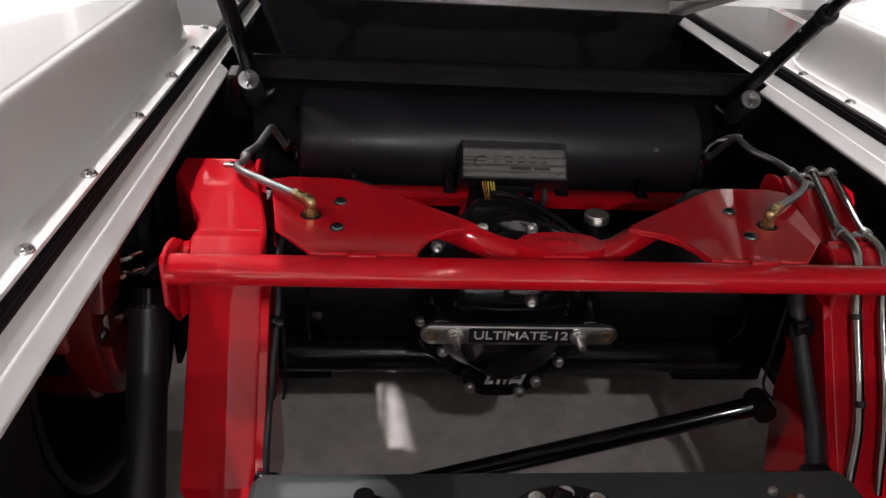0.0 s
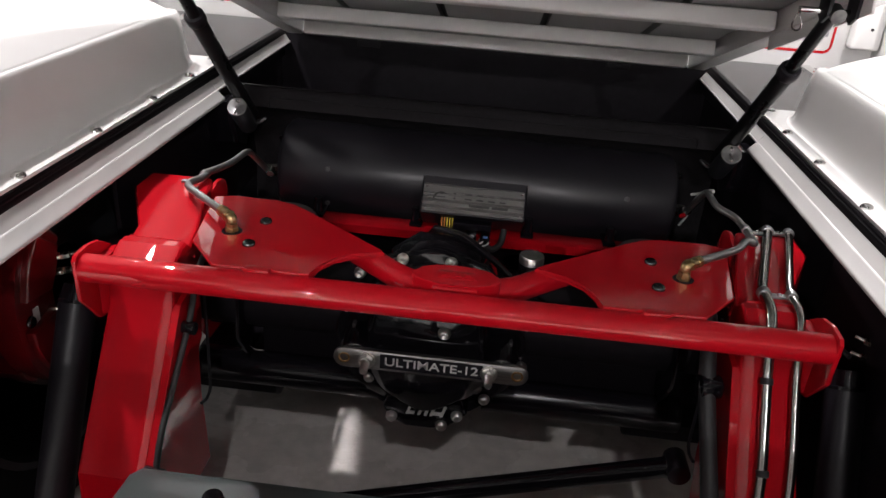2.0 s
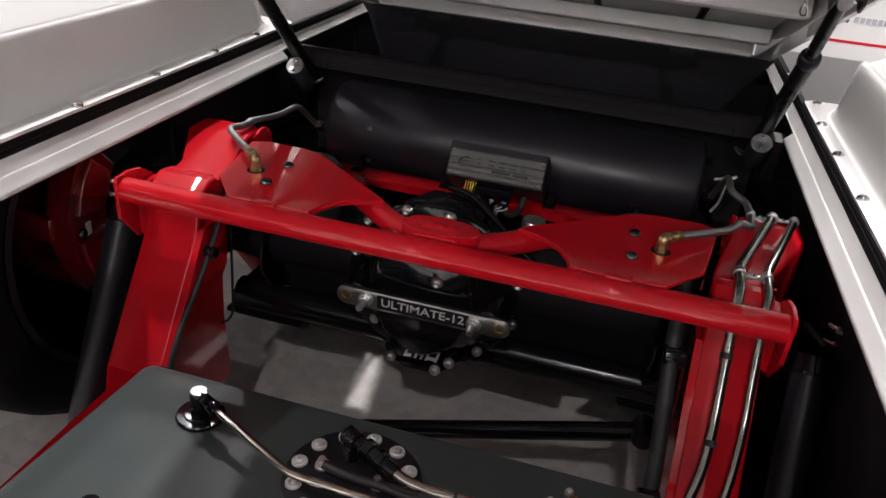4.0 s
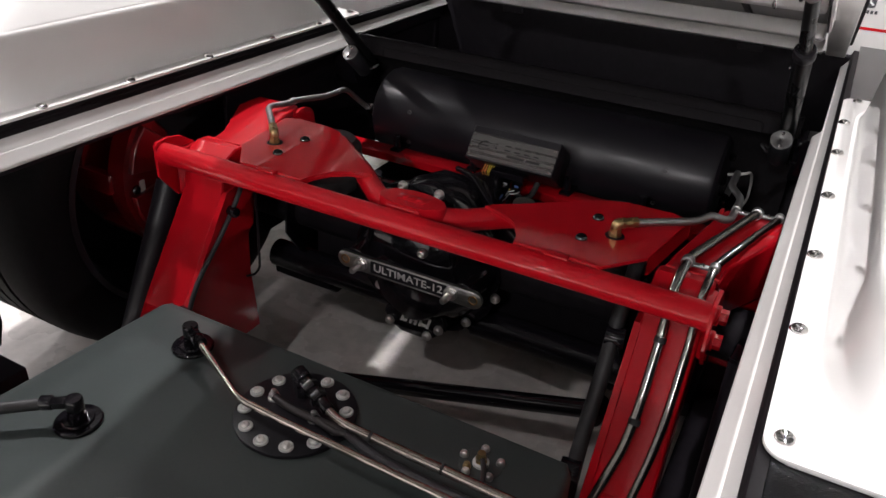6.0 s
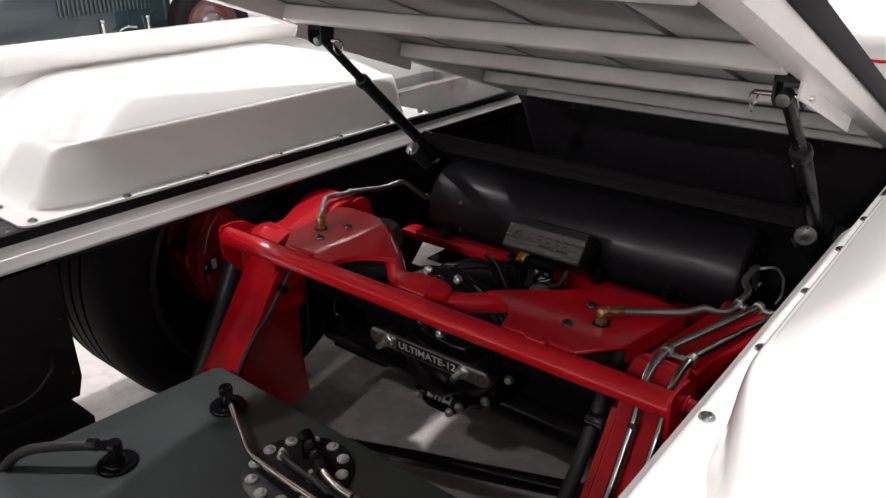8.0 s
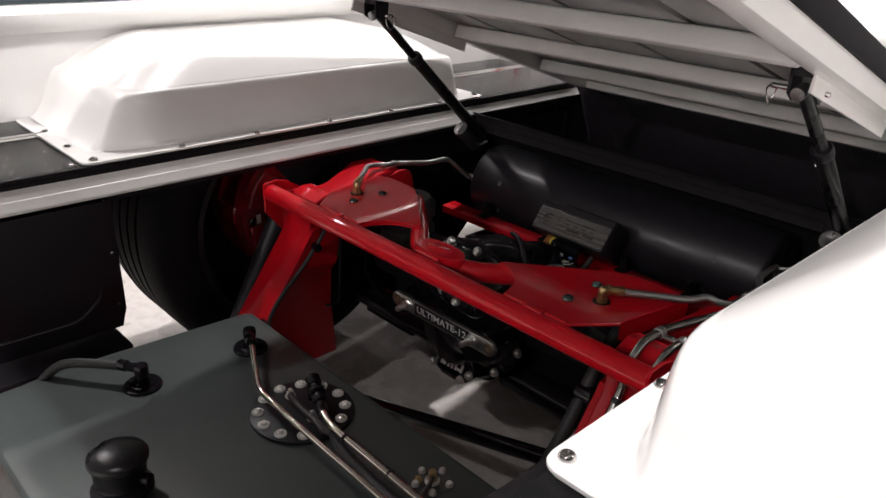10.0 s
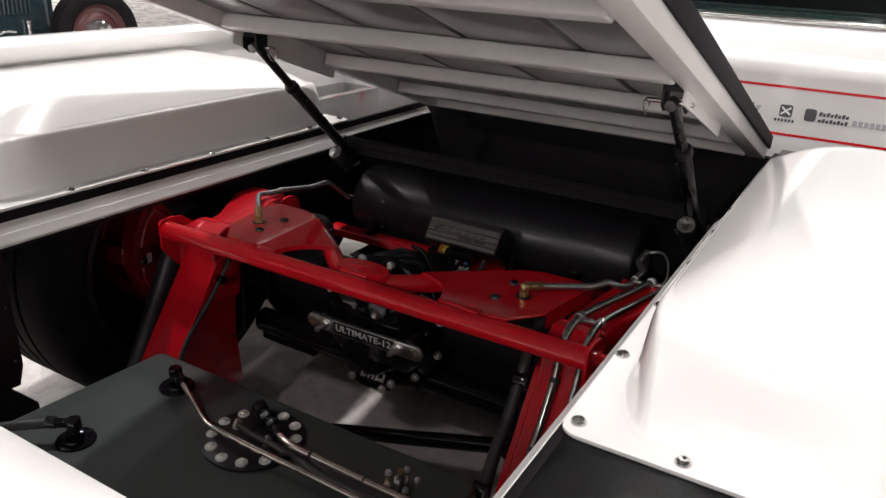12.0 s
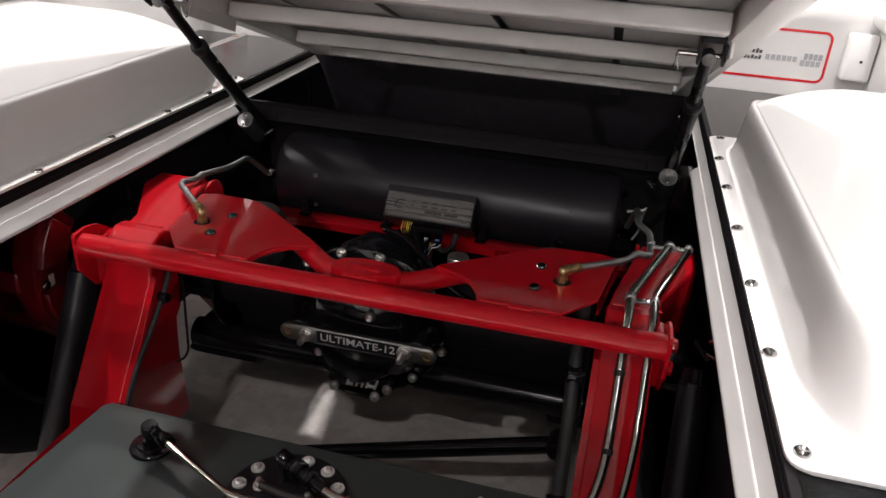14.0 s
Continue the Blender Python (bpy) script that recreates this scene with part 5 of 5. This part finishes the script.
def fuel_tank():
    t = thing("fuel_tank", (X0, 0.40, 0.40), "dark grey satin metal fuel tank with bolted pump flange", "fuel tank")
    bm = BM()
    o = [(X0 - 0.376, 0.645), (X0 - 0.388, 0.630), (X0 - 0.404, 0.260), (X0 - 0.398, 0.160), (X0 - 0.375, 0.110), (X0 + 0.375, 0.110), (X0 + 0.39, 0.16), (X0 + 0.372, 0.625), (X0 + 0.360, 0.645)]
    prism(bm, o, "z", 0.40, FT, bevel=0.010, seg=3)
    part("body", bm, TANK_GREY, t)
    rc = Vector((-0.020, 0.526, FT))
    bm = BM()
    lathe(bm, [(0.0, 0.0), (0.088, 0.0), (0.088, 0.0055), (0.0865, 0.0065), (0.0, 0.0065)], rc, seg=56)
    ring = part("pump_flange", bm, BLACK_SATIN, t, "round black pump flange with a ring of bolts")
    washer = BM()
    lathe(washer, [(0.0, 0.0), (0.0102, 0.0), (0.0102, 0.003), (0.0092, 0.0042), (0.006, 0.0042)], (0, 0, 0), seg=24)
    wme = mesh_of("washer", washer, NYLON)
    for k in range(12):
        a = radians(-2 + 30 * k)
        p = rc + Vector((0.073 * math.cos(a), 0.073 * math.sin(a), 0.0065))
        w = placed("washer", wme, Matrix.Translation(p), ring, "pale nylon washer")
        placed("bolt", CAP_SCREW, Matrix.Translation(p + Vector((0, 0, 0.003))) @ Matrix.Diagonal((0.72, 0.72, 0.6, 1)), ring, "bright socket-head bolt")
    # vent fitting with a black elbow
    def vent(p, turn):
        bm = BM()
        lathe(bm, [(0.0, 0.0), (0.033, 0.0), (0.033, 0.004), (0.031, 0.006), (0.022, 0.006), (0.021, 0.009), (0.013, 0.009), (0.0, 0.009)], p, seg=40)
        f = part("vent_flange", bm, BLACK_GLOSS, t, "black bolted vent flange")
        bm = BM()
        lathe(bm, [(0.0, 0.008), (0.013, 0.008), (0.013, 0.018), (0.010, 0.019), (0.010, 0.026), (0.0125, 0.027), (0.0125, 0.042), (0.011, 0.044), (0.0, 0.044)], p, seg=20)
        d = Vector(turn).normalized()
        q = Vector(p) + Vector((0, 0, 0.036))
        cyl(bm, q + d * 0.006, q + d * 0.030, 0.0095, seg=6, bevel=0.001)
        cyl(bm, q + d * 0.028, q + d * 0.044, 0.0105, seg=20, bevel=0.001)
        part("elbow", bm, BLACK_GLOSS, f, "black anodised elbow")
        return q + d * 0.040
    a0 = vent(Vector((-0.258, 0.566, FT)), (0.88, -0.42, -0.05))
    b0 = vent(Vector((-0.266, 0.357, FT)), (-0.78, -0.50, 0.0))
    # stainless return line
    bm = BM()
    tube(bm, [a0, (-0.088, 0.484, 0.630), (0.02, 0.480, 0.630), (0.36, 0.474, 0.630), (0.45, 0.45, 0.60)], 0.0052, 14, 0.02)
    part("return_line", bm, STEEL, t, "bright bent stainless line")
    # pump outlet
    bm = BM()
    a, e = Vector((-0.046, 0.566, 0.640)), Vector((0.040, 0.529, 0.6285))
    d = (e - a).normalized()
    cyl(bm, (-0.034, 0.560, FT + 0.006), (-0.034, 0.560, 0.634), 0.0115, seg=6, bevel=0.001)
    lathe(bm, [(0.0, 0.0), (0.0105, 0.0), (0.0128, 0.002)] + [(0.0128 - 0.0009 * (k % 2), 0.004 + 0.0022 * k) for k in range(8)] + [(0.0122, 0.022), (0.0095, 0.023), (0.0095, 0.033)], a, d, 28)
    cyl(bm, a + d * 0.032, a + d * 0.047, 0.0148, seg=6, bevel=0.0015)
    cyl(bm, a + d * 0.046, a + d * 0.055, 0.0105, seg=20)
    cyl(bm, a + d * 0.054, a + d * 0.068, 0.0135, seg=6, bevel=0.0015)
    cyl(bm, a + d * 0.067, a + d * 0.090, 0.0100, 0.0085, seg=20, bevel=0.0015)
    out = part("pump_outlet", bm, BLACK_GLOSS, ring, "black anodised hose end")
    bm = BM()
    tube(bm, [(0.030, 0.533, 0.6295), (0.052, 0.524, 0.628), (0.078, 0.5185, 0.630), (0.40, 0.512, 0.630), (0.46, 0.49, 0.60)], 0.0068, 16, 0.02)
    part("feed_line", bm, STEEL, t, "bright bent stainless line")
    for x in (0.115, 0.225):
        bm = BM()
        cyl(bm, (x - 0.002, 0.5165, 0.630), (x + 0.002, 0.5165, 0.630), 0.0080, seg=18, bevel=0.0006)
        part("tie", bm, RUBBER, t, "black cable tie")
    bm = BM()
    tube(bm, [(0.070, 0.5255, 0.611), (0.14, 0.5020, 0.611), (0.25, 0.4980, 0.611), (0.40, 0.500, 0.610)], 0.0085, 14, 0.03)
    part("loom", bm, BRAID, t, "black braided wiring loom")
    for x, y in ((-0.063, 0.531), (0.014, 0.524)):
        bm = BM()
        cyl(bm, (x, y, FT + 0.0065), (x, y, FT + 0.010), 0.0095, seg=18, bevel=0.0006)
        cyl(bm, (x, y, FT + 0.010), (x, y, FT + 0.017), 0.0078, seg=6, bevel=0.0006)
        cyl(bm, (x, y, FT + 0.017), (x, y, FT + 0.023), 0.0042, seg=14, bevel=0.0006)
        part("terminal", bm, BRIGHT, ring, "bright terminal nut")
    for k, (x, y) in enumerate(((-0.063, 0.531), (0.014, 0.524))):
        bm = BM()
        tube(bm, [(x, y, FT + 0.012), (x + 0.016, y - 0.006, FT + 0.014), (x + 0.045, y - 0.010, FT + 0.013), (0.062, 0.521 - 0.003 * k, FT + 0.012), (0.085, 0.526, FT + 0.011)], 0.0062 - 0.0012 * k, 12, 0.02)
        part("lead", bm, LEAD, ring, "dull brown-black wiring lead")
    # sender
    sc = Vector((0.252, 0.577, FT))
    bm = BM()
    lathe(bm, [(0.0, 0.0), (0.030, 0.0), (0.030, 0.0006), (0.0295, 0.001), (0.0, 0.001)], sc, seg=36)
    sender = part("sender_plate", bm, TANK_GREY, t)
    for k in range(5):
        a = radians(72 * k + 30)
        placed("screw", CAP_SCREW, Matrix.Translation(sc + Vector((0.027 * math.cos(a), 0.027 * math.sin(a), 0.001))) @ Matrix.Diagonal((0.72, 0.72, 0.8, 1)), sender, "bright small screw")
    bm = BM()
    lathe(bm, [(0.0, 0.001), (0.0115, 0.001), (0.0115, 0.005), (0.010, 0.006), (0.0, 0.006)], sc, seg=24)
    part("washer", bm, NYLON, sender, "pale nylon washer")
    bm = BM()
    lathe(bm, [(0.0, 0.006), (0.0085, 0.006), (0.0085, 0.011), (0.0082, 0.0115)], sc, seg=6)
    lathe(bm, [(0.0060, 0.0110), (0.0060, 0.0200), (0.0055, 0.0215), (0.0, 0.0220)], sc, seg=16)
    part("terminal", bm, BRASS, sender, "brass terminal post")
    bm = BM()
    q = sc + Vector((-0.013, -0.017, 0))
    lathe(bm, [(0.0, 0.001), (0.0058, 0.001), (0.0058, 0.006), (0.0045, 0.007), (0.0045, 0.0105), (0.0035, 0.0115), (0.0, 0.0118)], q, seg=12)
    part("ground_screw", bm, BRASS, sender, "small brass ground screw")
    bm = BM()
    tube(bm, [sc + Vector((0, 0, 0.014)), sc + Vector((0.012, -0.016, 0.012)), sc + Vector((0.022, -0.045, 0.010)), sc + Vector((0.06, -0.056, 0.009))], 0.0038, 10, 0.012)
    part("wire", bm, LEAD, sender)
    # filler neck
    bm = BM()
    p = Vector((-0.036, 0.226, FT))
    lathe(bm, [(0.0, 0.0), (0.044, 0.0), (0.044, 0.004), (0.039, 0.007), (0.036, 0.012), (0.0375, 0.016), (0.0355, 0.020), (0.037, 0.030), (0.0375, 0.050), (0.0, 0.050)], p, seg=40)
    neck = part("filler_neck", bm, BLACK_SATIN, t, "black filler neck with a domed cap")
    bm = BM()
    lathe(bm, [(0.036, 0.049), (0.0415, 0.050), (0.0425, 0.052), (0.0425, 0.0575), (0.0410, 0.0605), (0.034, 0.0640), (0.024, 0.0668), (0.012, 0.0685), (0.0, 0.069)], p, seg=48)
    part("cap", bm, STRUT, neck, "satin domed black cap")
    bm = BM()
    cyl(bm, p + Vector((0.028, 0.020, 0.024)), p + Vector((0.040, 0.028, 0.024)), 0.010, seg=20, bevel=0.003)
    part("knob", bm, STRUT, neck, "rounded black catch")
    # breather hose over the side
    bm = BM()
    tube(bm, [b0 - Vector((-0.01, -0.006, 0)), (-0.345, 0.296, 0.634), (-0.385, 0.262, 0.628), (-0.408, 0.225, 0.59), (-0.418, 0.20, 0.50), (-0.42, 0.18, 0.42)], 0.0085, 14, 0.04)
    part("breather_hose", bm, RUBBER, t, "black rubber hose")


fuel_tank()


# ---- cab behind the bed ----
def cab():
    t = thing("truck_cab", (X0, 2.6, G), "white pickup cab with a chrome-trimmed rear window", "truck cab")
    bm = BM()
    o = [(2.20, 0.55), (2.20, 1.20), (2.212, 1.236), (2.23, 1.25), (2.26, 1.25), (2.26, 0.55)]
    prism(bm, o, "x", X0 - 0.96, X0 + 0.96)
    part("rear_wall", bm, WHITE, t, sharp=50)
    for s in (-1, 1):
        bm = BM()
        prism(bm, [(2.205, 0.55), (2.205, 1.25), (2.30, 1.62), (3.60, 1.66), (3.9, 1.25), (4.0, 0.55)], "x", X0 + s * 0.93, X0 + s * 0.99)
        part("side_wall", bm, WHITE, t)
    bm = BM()
    prism(bm, [(2.27, 1.60), (2.34, 1.67), (3.55, 1.70), (3.65, 1.64), (3.5, 1.63), (2.35, 1.60)], "x", X0 - 0.98, X0 + 0.98)
    part("roof", bm, WHITE, t, sharp=50)
    bm = BM()
    box(bm, (X0 - 0.93, 3.9, 0.55), (X0 + 0.93, 3.96, 1.3))
    part("dash", bm, BLACK_LINER, t)
    bm = BM()
    box(bm, (X0 - 0.90, 2.29, 0.6), (X0 + 0.90, 2.45, 1.28), 0.02)
    part("seat_back", bm, BLACK_SATIN, t)
    for s in (-1, 1):
        bm = BM()
        lathe(bm, [(0.24, -0.11), (0.30, -0.125), (0.345, -0.11), (0.355, -0.07), (0.355, 0.07), (0.345, 0.11), (0.30, 0.125), (0.24, 0.11)], (X0 + s * 0.80, 5.0, G + 0.355), (s, 0, 0), 48, closed=True)
        part("front_wheel", bm, TYRE, t, "black front tyre")
    bm = BM()
    box(bm, (X0 - 0.95, 4.0, 0.50), (X0 + 0.95, 5.9, 1.15), 0.06, seg=3)
    part("engine_bay", bm, WHITE, t)
    bm = BM()
    prism(bm, [(2.224, 1.262), (2.300, 1.60), (2.304, 1.60), (2.228, 1.262)], "x", X0 - 0.86, X0 + 0.86)
    g = part("rear_window", bm, GLASS, t, "greenish rear window glass", smooth=False)
    g.visible_shadow = False
    for z0, z1, dy in ((1.247, 1.268, 0.0), (1.585, 1.605, 0.075)):
        bm = BM()
        tube(bm, [(X0 - 0.88, 2.220 + dy, (z0 + z1) / 2), (X0 + 0.88, 2.220 + dy, (z0 + z1) / 2)], 0.009, 14)
        part("window_trim", bm, CHROME, t, "chrome window trim")
    for s in (-1, 1):
        bm = BM()
        prism(bm, [(2.21, 1.25), (2.29, 1.61), (2.315, 1.61), (2.235, 1.25)], "x", X0 + s * 0.865, X0 + s * 0.985)
        part("corner_post", bm, WHITE, t)
        bm = BM()
        prism(bm, [(2.23, 0.50), (2.23, 1.2), (2.25, 1.2), (2.25, 0.50)], "x", X0 + s * 0.5, X0 + s * 0.96)
        part("inner_lining", bm, BLACK_LINER, t)


cab()


# ---- vintage car across the showroom ----
def vintage_car():
    x, y = -5.733, 2.761
    t = thing("vintage_car", (x, y, G), "dark teal vintage roadster with maroon wheels and louvred hood", "car")
    rot = Matrix.Translation((x, y, G)) @ pose(0, 0, 0, rz=84)

    def P(p):
        return rot @ Vector(p)
    bm = BM()
    loops = []
    for u, w, zt in ((-2.6, 0.40, 0.85), (-2.2, 0.62, 1.02), (-1.4, 0.70, 1.10), (-0.4, 0.68, 1.12), (-0.1, 0.60, 1.12), (0.86, 0.44, 1.06), (0.90, 0.42, 1.04)):
        loops.append([P((u, a * w, z)) for a, z in ((-1, 0.34), (-1, zt - 0.14), (-0.93, zt - 0.05), (-0.8, zt), (0.8, zt), (0.93, zt - 0.05), (1, zt - 0.14), (1, 0.34))])
    loft(bm, loops)
    body = part("body", bm, TEAL, t, "dark teal body", sharp=40)
    bm = BM()
    loft(bm, [[P((u, a * w, z)) for a, z in ((-1, 1.06), (-0.9, zt), (0.9, zt), (1, 1.06))] for u, w, zt in ((-1.75, 0.60, 1.30), (-1.6, 0.64, 1.50), (-0.6, 0.64, 1.54), (-0.42, 0.60, 1.40))])
    part("cabin", bm, TEAL, t, sharp=40)
    bm = BM()
    loft(bm, [[P((0.905 + d, a * w, z)) for a, z in ((-1, 0.36), (-1, 0.92), (-0.7, 1.04), (0.7, 1.04), (1, 0.92), (1, 0.36))] for d, w in ((0.0, 0.40), (0.05, 0.39), (0.07, 0.36))])
    part("radiator_shell", bm, TEAL, t, "painted radiator shell")
    for k in range(22):
        u = -0.02 + 0.036 * k
        w = 0.60 - 0.16 * ((u + 0.1) / 0.96)
        bm = BM()
        box(bm, (u - 0.008, -w - 0.014, 0.50), (u + 0.008, -w + 0.012, 0.92), 0.004, rot)
        part("louvre", bm, TEAL, body)
    for s in (-1, 1):
        for u in (0.30, 0.70):
            w = 0.60 - 0.16 * ((u + 0.1) / 0.96)
            bm = BM()
            cyl(bm, P((u, s * (w + 0.015), 0.33)), P((u, s * (w + 0.015), 0.43)), 0.014, seg=12, bevel=0.003)
            cyl(bm, P((u, s * (w + 0.015), 0.43)), P((u, s * (w + 0.015), 0.455)), 0.020, seg=12, bevel=0.004)
            part("hood_latch", bm, CHROME, t, "chrome hood latch")
        bm = BM()
        tube(bm, [P((0.42, s * 0.55, 0.36)), P((0.48, s * 0.56, 0.39)), P((0.56, s * 0.56, 0.38))], 0.010, 10, 0.03)
        part("handle", bm, CHROME, t, "chrome hood handle")
        bm = BM()
        tube(bm, [P((-2.2, s * 0.36, 0.36)), P((1.30, s * 0.30, 0.36))], 0.045, 12)
        part("frame_rail", bm, BLACK_SATIN, t)
    bm = BM()
    tube(bm, [P((1.12, -0.70, 0.35)), P((1.12, 0.70, 0.35))], 0.03, 14)
    part("front_axle", bm, BLACK_SATIN, t)
    for u in (-1.75, 1.12):
        for s in (-1, 1):
            c = P((u, s * 0.72, 0.352))
            ax = rot.to_3x3() @ Vector((0, s, 0))
            bm = BM()
            pr = [(0.225, -0.06), (0.28, -0.088), (0.322, -0.082), (0.343, -0.066)]
            for z in (-0.045, -0.015, 0.015, 0.045):
                pr += [(0.351, z - 0.012), (0.351, z + 0.008), (0.342, z + 0.010), (0.342, z + 0.014)]
            pr += [(0.343, 0.066), (0.322, 0.082), (0.28, 0.088), (0.225, 0.06)]
            lathe(bm, pr, c, ax, 64, closed=True)
            w = part("wheel", bm, TYRE, t, "maroon steel wheel with a black ribbed tyre")
            bm = BM()
            lathe(bm, [(0.232, 0.070), (0.222, 0.062), (0.205, 0.040), (0.178, 0.034), (0.160, 0.046), (0.12, 0.052), (0.10, 0.05), (0.10, -0.05), (0.23, -0.06)], c, ax, 48)
            part("rim", bm, MAROON, w, "maroon painted rim")
            bm = BM()
            lathe(bm, [(0.125, 0.052), (0.122, 0.068), (0.10, 0.090), (0.055, 0.106), (0.05, 0.100), (0.045, 0.112), (0.0, 0.118)], c, ax, 40)
            part("hub_cap", bm, CHROME, w, "chrome hub cap")


vintage_car()
